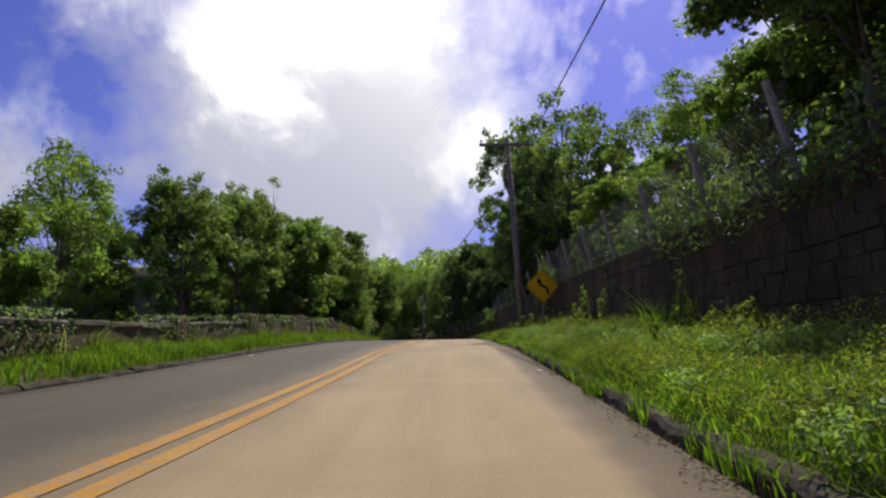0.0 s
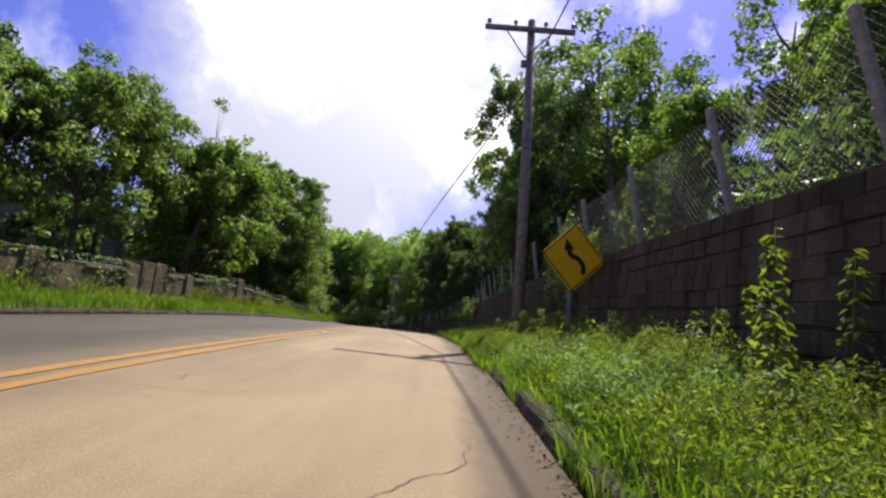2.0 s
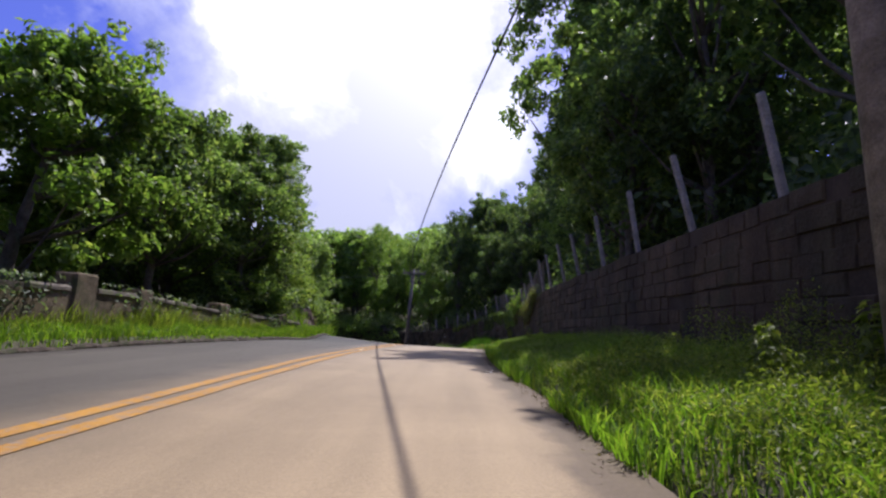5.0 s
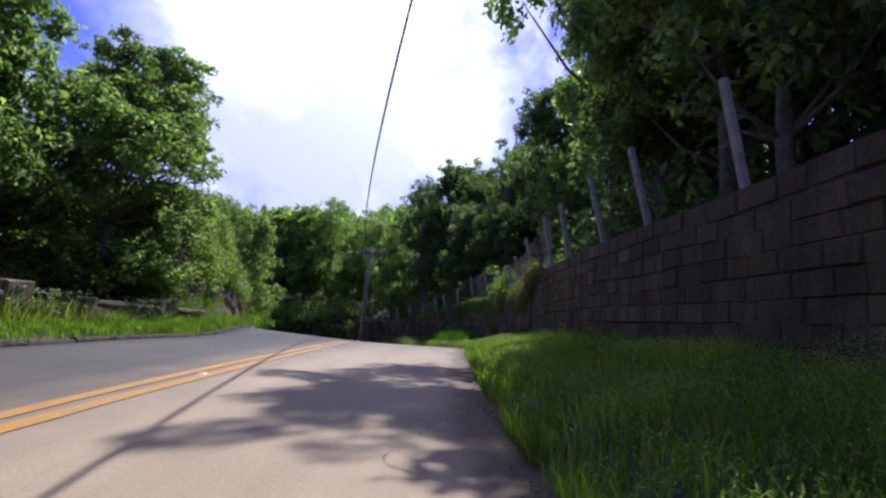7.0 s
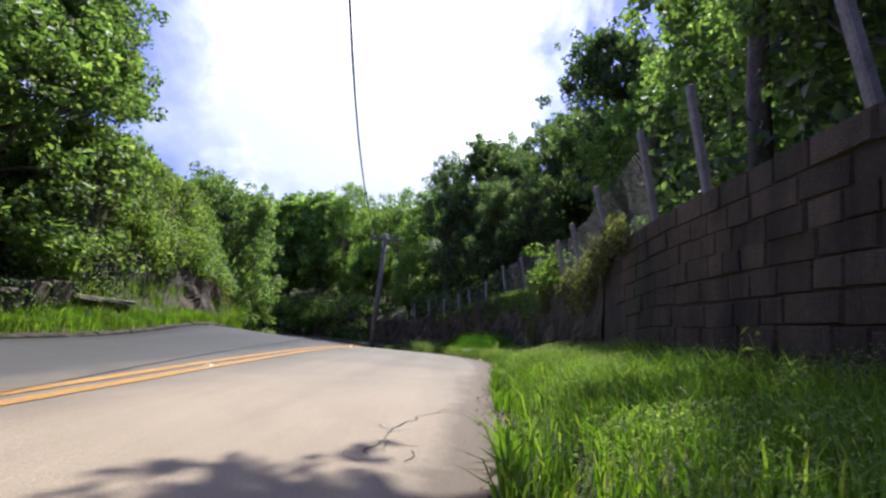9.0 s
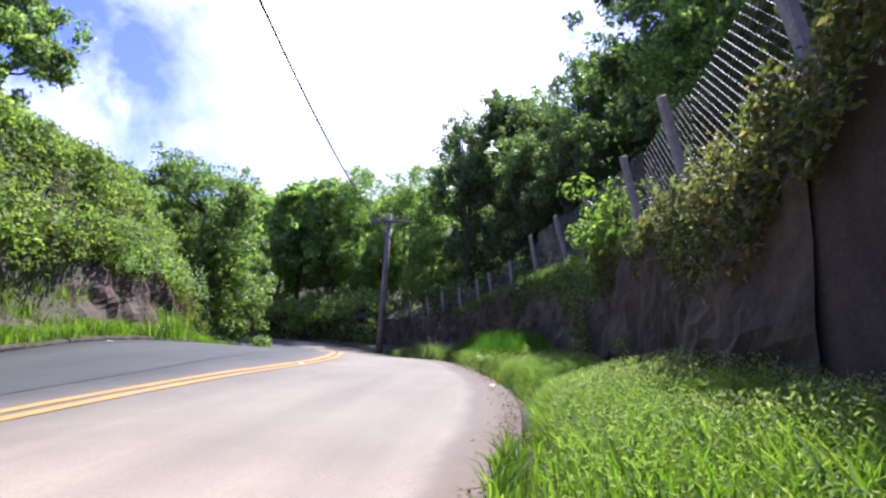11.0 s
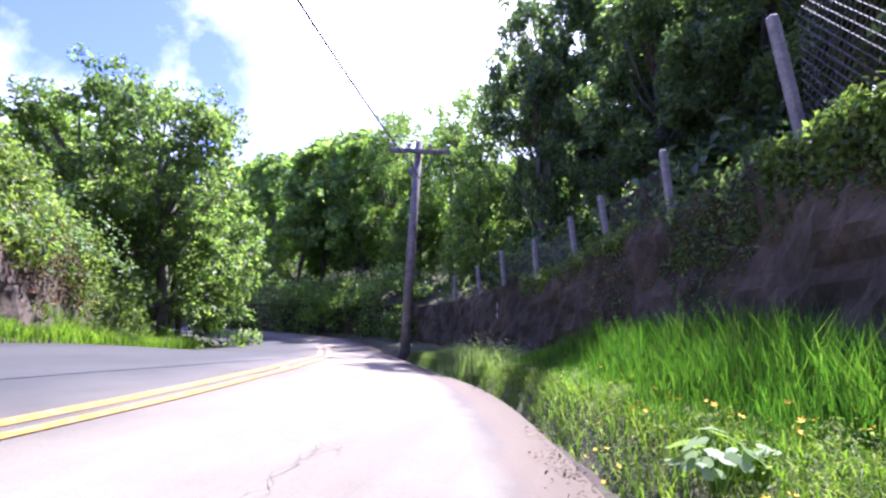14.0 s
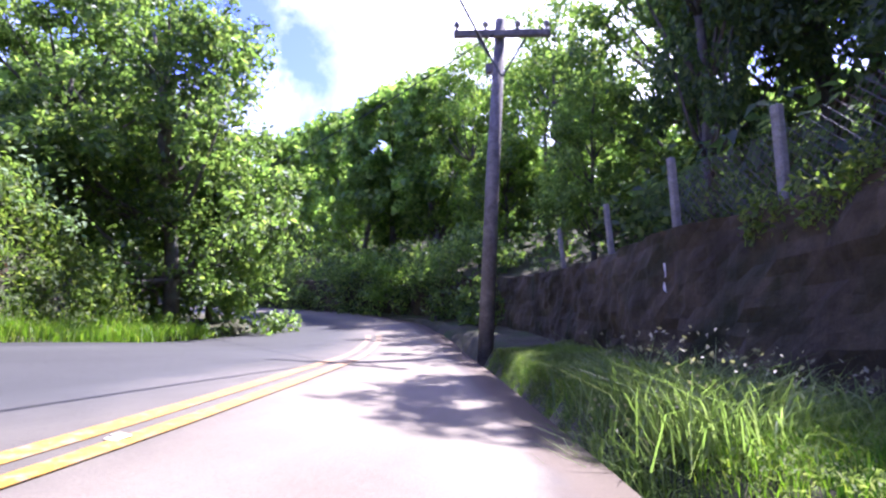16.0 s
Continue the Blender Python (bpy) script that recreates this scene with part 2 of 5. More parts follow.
M_WIRE = material("galvanised_wire", blotchy((0.06, 0.058, 0.055), (0.12, 0.115, 0.105), 4.0, 40, (0.09, 0.055, 0.035)), 0.65, metal=0.2)
M_CABLE = material("black_cable", blotchy((0.02, 0.02, 0.022), (0.05, 0.05, 0.052), 4.0, 40), 0.6)
M_PORCELAIN = material("grey_porcelain", blotchy((0.22, 0.2, 0.19), (0.34, 0.32, 0.3), 6.0, 40), 0.35)
M_SIGN = material("yellow_sign_face", blotchy((0.82, 0.45, 0.010), (0.88, 0.52, 0.018), 3.0, 60), 0.45)
M_BLACK = material("black_sign_paint", blotchy((0.015, 0.014, 0.013), (0.03, 0.028, 0.026), 3.0, 60), 0.5)
M_STEEL = material("dull_galvanised_steel", blotchy((0.11, 0.115, 0.11), (0.2, 0.2, 0.19), 4.0, 50, (0.16, 0.12, 0.09)), 0.55, metal=0.5)
M_STUD = material("pale_road_stud", blotchy((0.6, 0.5, 0.25), (0.75, 0.68, 0.5), 9.0, 60), 0.4)
M_LITTER = material("white_litter", blotchy((0.6, 0.58, 0.55), (0.8, 0.78, 0.75), 9.0, 60), 0.7)
M_LEAF = leaf_material("mid_green_leaves", (0.066, 0.108, 0.038), (0.164, 0.238, 0.074), (0.285, 0.335, 0.110), 0.6)
# Leaf green darkened to put shade into the slope trees, thickets and creepers
M_LEAF_SHADED = leaf_material("shaded_green_leaves", (0.047, 0.080, 0.036), (0.118, 0.175, 0.067), (0.21, 0.255, 0.092), 0.58)
M_LEAF_LIGHT = leaf_material("yellow_green_leaves", (0.082, 0.138, 0.032), (0.175, 0.264, 0.057), (0.280, 0.330, 0.096), 0.58)
# Lighter copy of the leaf green: sunlight painted into bend trees and far woods
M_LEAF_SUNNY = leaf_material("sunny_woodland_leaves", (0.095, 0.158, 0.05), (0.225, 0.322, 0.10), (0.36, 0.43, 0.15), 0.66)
M_VINE = leaf_material("vine_leaves", (0.085, 0.133, 0.030), (0.17, 0.238, 0.052), (0.27, 0.295, 0.095), 0.55, 0.6)
M_DRY_VINE = leaf_material("half_dry_vine_leaves", (0.055, 0.06, 0.025), (0.13, 0.15, 0.055), (0.26, 0.19, 0.09), 0.5, 0.6)
M_GRASS = leaf_material("bright_grass", (0.066, 0.124, 0.010), (0.138, 0.235, 0.018), (0.25, 0.29, 0.05), 0.5, 0.5)
M_LUSH = leaf_material("lush_tall_grass", (0.026, 0.074, 0.008), (0.064, 0.154, 0.013), (0.13, 0.20, 0.032), 0.5, 0.5)
M_WEED = leaf_material("weed_leaves", (0.072, 0.104, 0.015), (0.180, 0.228, 0.034), (0.30, 0.31, 0.075), 0.5, 0.6)
M_HERB = leaf_material("grey_green_herb_leaves", (0.105, 0.146, 0.05), (0.205, 0.255, 0.09), (0.32, 0.34, 0.155), 0.5, 0.75)
M_LEAF_PALE = leaf_material("pale_herb_leaves", (0.14, 0.22, 0.07), (0.2, 0.3, 0.11), (0.26, 0.34, 0.14), 0.45, 0.6)
M_DEAD_VINE = leaf_material("dead_vine_leaves", (0.07, 0.032, 0.022), (0.15, 0.065, 0.045), (0.26, 0.17, 0.1), 0.35, 0.8)
M_FLOWER = material("yellow_petals", blotchy((0.7, 0.42, 0.02), (0.8, 0.55, 0.03), 9, 60), 0.6)

# ---------------------------------------------------------------- building helpers


def mesh_object(name, verts, faces, mat, smooth=False):
    me = bpy.data.meshes.new(name)
    me.from_pydata([tuple(map(float, v)) for v in verts], [], [tuple(map(int, f)) for f in faces])
    me.materials.append(mat)
    if smooth:
        me.polygons.foreach_set("use_smooth", [True] * len(me.polygons))
    me.update()
    return new(name, me)


def part(name, bm, mat, parent, label=""):
    """Links a bmesh as one mesh object under a thing or a part."""
    me = bpy.data.meshes.new(name)
    bm.to_mesh(me)
    bm.free()
    me.materials.append(mat)
    ob = new(name, me)
    ob.parent = parent
    return tagged(ob, label)


def under(ob, parent, label=""):
    ob.parent = parent
    return tagged(ob, label)


def thing(name, place, label, category, group="", kind="", turn=0.0):
    ob = new(name)
    ob.empty_display_size = 0.2
    ob.matrix_basis = pose(*place, 0, 0, turn)
    return tagged(ob, label, category, group, kind)


def bm_box(sx, sy, sz, at=(0, 0, 0), bevel=0.0, bm=None, turn=None):
    bm = bm or bmesh.new()
    m = Matrix.Translation(at) @ (turn or Matrix()) @ Matrix.Diagonal((sx, sy, sz, 1))
    made = bmesh.ops.create_cube(bm, size=1.0, matrix=m)
    if bevel:
        edges = list({e for v in made["verts"] for e in v.link_edges})
        bmesh.ops.bevel(bm, geom=edges, offset=bevel, segments=1, affect="EDGES")
    return bm


def tube_data(points, radii, sides=6, base=0):
    """Vertices and faces of a tapered tube along points."""
    pts = [Vector(p) for p in points]
    verts, faces = [], []
    side = None
    for i, p in enumerate(pts):
        d = (pts[min(i + 1, len(pts) - 1)] - pts[max(i - 1, 0)]).normalized()
        if side is None:
            side = d.orthogonal().normalized()
        side = (side - d * side.dot(d)).normalized()
        other = d.cross(side)
        r = radii[i] if hasattr(radii, "__len__") else radii
        for k in range(sides):
            a = 2 * math.pi * k / sides
            verts.append(p + r * (math.cos(a) * side + math.sin(a) * other))
    for i in range(len(pts) - 1):
        for k in range(sides):
            a, b = base + i * sides + k, base + i * sides + (k + 1) % sides
            faces.append((a, b, b + sides, a + sides))
    faces.append(tuple(base + k for k in reversed(range(sides))))
    faces.append(tuple(base + (len(pts) - 1) * sides + k for k in range(sides)))
    return verts, faces


def tubes(name, runs, mat, sides=6, smooth=True):
    verts, faces = [], []
    for points, radii in runs:
        v, f = tube_data(points, radii, sides, len(verts))
        verts += v
        faces += f
    return mesh_object(name, verts, faces, mat, smooth)


def spline(rows, step=0.5):
    """A smooth run of points through control rows (all columns alike), about step apart in the first two columns."""
    p = np.array(rows, float)
    out = []
    for i in range(len(p) - 1):
        a, b, c, d = p[max(i - 1, 0)], p[i], p[i + 1], p[min(i + 2, len(p) - 1)]
        n = max(1, int(np.linalg.norm((c - b)[:2]) / step))
        for k in range(n):
            t = k / n
            out.append(0.5 * (2 * b + (c - a) * t + (2 * a - 5 * b + 4 * c - d) * t * t + (3 * b - a - 3 * c + d) * t ** 3))
    out.append(p[-1])
    return np.array(out)


def nearest(line, pts):
    """Signed distance (right of the line positive) from points to a polyline, and the fractional index along it."""
    a, b = line[:-1, :2], line[1:, :2]
    best = np.full(len(pts), 1e18)
    dist, where = np.zeros(len(pts)), np.zeros(len(pts))
    for i in range(len(a)):
        d = b[i] - a[i]
        t = np.clip(((pts - a[i]) @ d) / (d @ d), 0, 1)
        q = pts - (a[i] + t[:, None] * d)
        r = (q ** 2).sum(1)
        m = r < best
        best[m] = r[m]
        cross = q[:, 0] * d[1] - q[:, 1] * d[0]
        dist[m] = (np.sqrt(r) * np.sign(cross))[m]
        where[m] = i + t[m]
    return dist, where


def smooth01(x):
    x = np.clip(x, 0, 1)
    return x * x * (3 - 2 * x)


# ---------------------------------------------------------------- plan of the road
# left edge x y z, centre line x y z, right edge x y z
ROAD_CLIMB = [
    (-4.4, -14, -0.36, -1.45, -14, -0.38, 0.6, -14, -0.40),
    (-4.3, -6, -0.14, -1.42, -6, -0.16, 0.75, -6, -0.18),
    (-4.2, 0, 0.04, -1.36, 0, 0.02, 0.9, 0, 0.0),
    (-4.15, 6, 0.22, -1.32, 6, 0.21, 1.28, 6, 0.195),
    (-4.1, 12, 0.48, -1.27, 12, 0.46, 1.52, 12, 0.45),
    (-3.9, 18, 0.69, -1.0, 18, 0.67, 1.55, 18, 0.66),
    (-3.85, 24, 0.79, -0.95, 24, 0.77, 1.42, 24, 0.76),
    (-3.9, 30, 0.78, -0.80, 30, 0.76, 1.80, 30, 0.74),
    (-4.1, 34.5, 0.72, -0.88, 35, 0.66, 2.17, 34.5, 0.60),
]
ROAD_BEND = [
    (-4.5, 38.5, 0.82, -0.93, 39, 0.49, 1.72, 38.5, 0.43),
    (-5.0, 41.8, 0.64, -1.6, 42.5, 0.31, 0.88, 42.3, 0.23),
    (-5.9, 45.2, 0.36, -2.5, 45.9, 0.13, -0.48, 45.8, 0.00),
    (-7.0, 48.5, 0.00, -3.76, 49.2, -0.10, -2.1, 49.2, -0.12),
    (-7.9, 51.0, -0.14, -5.3, 52.2, -0.14, -3.9, 52.6, -0.14),
    (-10.0, 54.1, -0.15, -8.1, 55.2, -0.15, -6.3, 56.0, -0.15),
    (-16, 57.4, -0.12, -14.4, 59.1, -0.12, -12.8, 60.8, -0.12),
    (-30, 59, 0.1, -29, 61.2, 0.1, -28, 63.4, 0.1),
    (-52, 63, 0.5, -51.5, 65.5, 0.5, -51, 68, 0.5),
]
STATIONS = spline([r[3:6] + r[0:3] + r[6:9] for r in ROAD_CLIMB + ROAD_BEND], 0.5)
CENTRE, LEFT, RIGHT = STATIONS[:, 0:3], STATIONS[:, 3:6], STATIONS[:, 6:9]
# retaining wall on the outer side: foot of the face x y, top z
WALL = spline([(3.1, -14, 1.8), (3.2, -4, 1.95), (3.38, 4, 2.02), (3.42, 10, 2.12), (3.42, 15, 2.26), (3.4, 20, 2.36), (3.3, 26, 2.37), (3.28, 31, 2.33),
               (3.33, 33.6, 1.98), (3.35, 36, 1.84), (3.28, 38, 1.97), (3.15, 40, 2.01), (2.5, 43, 1.86), (1.35, 45.6, 1.43), (0.5, 47.1, 1.31), (-0.4, 49.3, 1.14), (-2.3, 53, 1.02),
               (-6, 57.2, 1.05), (-14, 61.5, 1.1), (-28, 66, 1.3), (-51, 71, 1.7)], 0.4)
# low wall on the inner side: foot of the face x y, top z
LOW_WALL = spline([(-5.2, -14, 0.5), (-5.1, 0, 0.9), (-5.1, 7, 1.07), (-5.1, 10, 1.15), (-5.1, 16, 1.48), (-5.1, 20, 1.62), (-5.05, 25, 1.7),
                   (-5.0, 29, 1.52), (-5.0, 34, 1.42), (-5.2, 37, 1.3)], 0.4)


def ground_height(pts):
    """Height of the land at points (x, y)."""
    d, k = nearest(CENTRE, pts)
    i = np.clip(k.astype(int), 0, len(CENTRE) - 2)
    f = (k - i)[:, None]
    c, l, r = ((1 - f) * q[i] + f * q[i + 1] for q in (CENTRE, LEFT, RIGHT))
    half_l = np.linalg.norm((l - c)[:, :2], axis=1)
    half_r = np.linalg.norm((r - c)[:, :2], axis=1)
    out_r, out_l = d - half_r, -d - half_l
    z = c[:, 2] - 0.5
    verge_r = r[:, 2] + np.interp(pts[:, 1], [11, 16, 31, 35, 40, 42, 43.4, 45], [0.115, 0.09, 0.09, 0.05, 0.05, 0.1, 0.07, 0.02]) + 0.05 * np.clip(out_r, 0, 2)
    verge_l = l[:, 2] + 0.10 + 0.04 * np.clip(out_l, 0, 2)
    z = np.where(out_r > -0.3, z + (verge_r - z) * smooth01((out_r + 0.1) / 0.35), z)
    z = np.where(out_l > -0.3, z + (verge_l - z) * smooth01((out_l + 0.1) / 0.35), z)
    w, wk = nearest(WALL, pts)
    wi = np.clip(wk.astype(int), 0, len(WALL) - 1)
    top = WALL[wi, 2]
    hill = top - 0.12 + 0.42 * np.clip(w - 0.6, 0, 7) + 0.08 * np.clip(w - 7, 0, 40)
    z = np.where((w > 0.25) & (out_r > 0), np.where(w < 0.6, np.maximum(verge_r, top - 0.12), hill), z)
    # inner side: gently falling land behind the low wall, then the bank
    far = np.clip(out_l - 1.4, 0, 40)
    low = verge_l - 0.10 * np.clip(far, 0, 8) + 0.16 * np.clip(far - 9, 0, 40)
    z = np.where(out_l > 1.4, low, z)
    y = pts[:, 1]
    rise = np.interp(y, [33.5, 36, 42, 43, 44, 45, 46, 47, 48, 49, 50], [0, 3.7, 3.7, 3.5, 3.2, 2.9, 2.5, 1.9, 1.1, 0.4, 0.0])
    z = np.where(out_l > 0.7, z + rise * smooth01((out_l - 0.8) / 0.95) + np.clip(out_l - 3.0, 0, 6) * 0.25 * smooth01((y - 34) / 3) * smooth01((56 - y) / 6), z)
    # wooded hills all round
    from_mid = np.hypot(pts[:, 0] + 2, pts[:, 1] - 28)
    z = z + 0.19 * np.clip(from_mid - 42, 0, 60) * (0.75 + 0.25 * np.sin(pts[:, 0] * 0.045 + 1.0))
    return z


def make_ground():
    def axis(near_a, near_b, step, reach):
        mid = list(np.arange(near_a, near_b + 1e-6, step))
        grow, outs = step, []
        v = 0.0
        while v < reach:
            grow *= 1.28
            v += grow
            outs.append(v)
        return np.array([near_a - q for q in reversed(outs)] + mid + [near_b + q for q in outs])
    xs, ys = axis(-12, 7, 0.22, 1600), axis(-10, 60, 0.35, 1600)
    gx, gy = np.meshgrid(xs, ys)
    pts = np.stack([gx.ravel(), gy.ravel()], 1)
    z = ground_height(pts)
    rng = np.random.default_rng(3)
    z = z + rng.normal(0, 0.012, len(z))
    n = len(xs)
    faces = [(j * n + i, j * n + i + 1, (j + 1) * n + i + 1, (j + 1) * n + i) for j in range(len(ys) - 1) for i in range(n - 1)]
    ob = mesh_object("ground", np.column_stack([pts, z]), faces, M_SOIL, True)
    tagged(ob, "soil and leaf litter under grass and trees", "ground", kind="structure")


def make_road():
    cols = 13
    verts, faces = [], []
    for c, l, r in zip(CENTRE, LEFT, RIGHT):
        for k in range(cols):
            u = k / (cols - 1) * 2
            verts.append(l + (c - l) * u if u <= 1 else c + (r - c) * (u - 1))
        verts.append(verts[-1] - np.array([0, 0, 0.4]))
        verts.append(verts[-1 - cols] - np.array([0, 0, 0.4]))
    n = cols + 2
    for i in range(len(CENTRE) - 1):
        a = i * n
        for k in range(cols - 1):
            faces.append((a + k, a + k + 1, a + n + k + 1, a + n + k))
        faces.append((a + cols - 1, a + cols, a + n + cols, a + n + cols - 1))
        faces.append((a + cols + 1, a, a + n, a + n + cols + 1))
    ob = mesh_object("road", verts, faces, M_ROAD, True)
    span = np.linalg.norm((RIGHT - CENTRE)[:, :2], axis=1)
    away = []
    for w in span:
        away += [3.0 if k < 6 else w * (2 - k / 6) for k in range(cols)] + [0.0, 3.0]
    ob.data.attributes.new("from_edge", "FLOAT", "POINT").data.foreach_set("value", np.array(away, np.float32))
    share = [k / (cols - 1) for k in range(cols)] + [1.0, 0.0]
    ob.data.attributes.new("across", "FLOAT", "POINT").data.foreach_set("value", np.array(share * len(CENTRE), np.float32))
    tagged(ob, "worn tan-grey asphalt road with fine cracks", "road", kind="structure")


def strip(name, line, width, mat, lift, label, offset=0.0, category="marking"):
    """A painted strip that follows a line on the road."""
    d = np.gradient(line[:, :2], axis=0)
    d /= np.linalg.norm(d, axis=1)[:, None]
    side = np.column_stack([d[:, 1], -d[:, 0], np.zeros(len(d))])
    verts, faces = [], []
    rng = random.Random(7)
    for p, s, l, r in zip(line, side, LEFT, RIGHT):
        a, b = offset - width / 2 + rng.uniform(-0.006, 0.006), offset + width / 2 + rng.uniform(-0.006, 0.006)
        for u in (a, b):
            q = p + s * u
            e = r if u > 0 else l
            f = min(1.0, abs(u) / np.linalg.norm((e - p)[:2]))
            verts.append((q[0], q[1], p[2] + (e[2] - p[2]) * f + lift))
    faces = [(2 * i, 2 * i + 1, 2 * i + 3, 2 * i + 2) for i in range(len(line) - 1)]
    return tagged(mesh_object(name, verts, faces, mat), label, category, kind="structure")


def make_kerb(name, line, sign, label):
    """Separate kerb stones, each 1 m or so long, a little uneven."""
    parent = tagged(new(name), label, "kerb", kind="structure")
    rng = random.Random(5)
    seg = np.linalg.norm(np.diff(line[:, :2], axis=0), axis=1)
    run = np.concatenate([[0], np.cumsum(seg)])
    at = 0.0
    while at < run[-1] - 1.2:
        length = rng.uniform(0.85, 1.1)
        a = np.array([np.interp(at, run, line[:, k]) for k in range(3)])
        b = np.array([np.interp(at + length - 0.02, run, line[:, k]) for k in range(3)])
        mid, d = (a + b) / 2, b - a
        m = Matrix.Translation(Vector(mid)) @ Vector((d[0], d[1], d[2])).to_track_quat("Y", "Z").to_matrix().to_4x4()
        stone = rng.choice(KERB_MESHES)
        ob = new("kerb_stone", stone)
        ob.parent = parent
        ob.matrix_basis = m @ pose(sign * (0.095 if sign > 0 else 0.065), 0, (0.0 - float(np.interp(mid[1], [11, 16, 41, 42.2, 43.2, 44.5], [0, 0.16, 0.2, 0.02, 0.04, 0.2])) if sign > 0 else -0.03) + rng.uniform(-0.014, 0.01), rng.uniform(-0.5, 0.5), sign * rng.uniform(-2, 1.5), rng.uniform(-0.6, 0.6)) @ Matrix.Diagonal((1, length, 1, 1))
        at += length
    return parent


def kerb_mesh(seed):
    """A worn kerb stone one metre long: rounded, chipped top and a battered face."""
    rng = random.Random(seed)
    section = [(-0.062, -0.3), (-0.066, -0.02), (-0.06, 0.055), (-0.04, 0.085), (0.0, 0.098), (0.05, 0.094), (0.075, 0.06), (0.075, -0.3)]
    steps = 9
    verts, faces = [], []
    for k in range(steps + 1):
        y = -0.5 + k / steps
        chip = max(0.0, noise.noise(Vector((k * 0.9, seed * 3.7, 0.5)))) * 0.05
        for x, z in section:
            rough = noise.noise(Vector((x * 9, k * 0.8, z * 9 + seed))) * 0.02
            verts.append((x + rough + (0.03 if x < -0.03 and z > 0 else 0.0) * chip * 12, y, z + (rough * 0.6 - chip if z > 0 else 0) + rng.uniform(-0.003, 0.003)))
    n = len(section)
    for k in range(steps):
        for i in range(n - 1):
            a = k * n + i
            faces.append((a, a + n, a + n + 1, a + 1))
    faces += [tuple(range(n)), tuple(reversed(range(steps * n, steps * n + n)))]
    me = bpy.data.meshes.new("kerb_stone")
    me.from_pydata(verts, [], faces)
    me.materials.append(M_KERB)
    return me


KERB_MESHES = [kerb_mesh(s) for s in range(6)]


def wall_solid(name, line, thick, foot, mat, label, back_side=1):
    """A wall body along a line: face on the line, thickness away from the road; top from the line's z."""
    d = np.gradient(line[:, :2], axis=0)
    d /= np.linalg.norm(d, axis=1)[:, None]
    side = np.column_stack([d[:, 1], -d[:, 0]]) * back_side
    verts, faces = [], []
    for p, s in zip(line, side):
        q = p[:2] + s * thick
        verts += [(p[0], p[1], p[2] - foot), (p[0], p[1], p[2]), (q[0], q[1], p[2]), (q[0], q[1], p[2] - foot)]
    for i in range(len(line) - 1):
        a = 4 * i
        for k in range(4):
            b = (k + 1) % 4
            f = (a + k, a + b, a + 4 + b, a + 4 + k)
            faces.append(f if back_side < 0 else f[::-1])
    faces += [(0, 1, 2, 3), tuple(4 * (len(line) - 1) + k for k in (3, 2, 1, 0))]
    return tagged(mesh_object(name, verts, faces, mat), label, "wall", kind="structure")


make_ground()
make_road()
strip("road_marking_1", CENTRE[:133], 0.115, M_YELLOW, 0.005, "worn yellow painted centre line on asphalt", -0.105)
strip("road_marking_2", CENTRE[:133], 0.115, M_YELLOW, 0.005, "worn yellow painted centre line on asphalt", 0.105)
make_kerb("kerb_right", RIGHT[:112], 1, "mossy dark concrete kerb stones beside grass")
make_kerb("kerb_left", LEFT[:118], -1, "mossy dark concrete kerb stones beside grass")
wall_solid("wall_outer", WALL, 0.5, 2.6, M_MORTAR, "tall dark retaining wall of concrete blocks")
LOW_BODY = LOW_WALL - np.array([0, 0, 0.14])
wall_solid("wall_inner", LOW_BODY, 0.28, 1.8, M_STONE, "low weathered masonry wall with mossy top", -1)


def inner_wall_pieces():
    """Piers and coping stones, some missing, along the low wall."""
    rng = random.Random(17)
    parent = bpy.data.objects["wall_inner"]
    y = 2.0
    while y < 36:
        i = int(np.argmin(np.abs(LOW_WALL[:, 1] - y)))
        p = LOW_WALL[i]
        if rng.random() < 0.3:
            w, h = rng.uniform(0.38, 0.55), rng.uniform(0.08, 0.2)
            bm = bm_box(0.36, w, 1.3 + h, (0, 0, -0.65), 0.02)
            m = pose(p[0] - 0.14, y + w / 2, p[2] - 0.14 + h, rng.uniform(-1, 1), rng.uniform(-1.5, 1.5), rng.uniform(-3, 3))
            name, mat = "pier", M_STONE
            y += w + 0.05
        else:
            w = rng.uniform(0.7, 1.3)
            bm = bm_box(0.34, w, 0.09, (0, 0, 0), 0.018)
            m = pose(p[0] - 0.14, y + w / 2, p[2] - 0.10, math.degrees(math.atan2(LOW_WALL[min(i + 2, len(LOW_WALL) - 1), 2] - p[2], 0.8)), rng.uniform(-3, 3), rng.uniform(-2, 2))
            name, mat = "coping_stone", M_COPING
            y += w + rng.uniform(0.01, 0.05)
            if rng.random() < 0.22:
                bm.free()
                continue
        for v in bm.verts:
            v.co += Vector([rng.uniform(-0.012, 0.012) for _ in range(3)])
        ob = part(name, bm, mat, parent)
        ob.matrix_basis = m


inner_wall_pieces()

# ---------------------------------------------------------------- trees


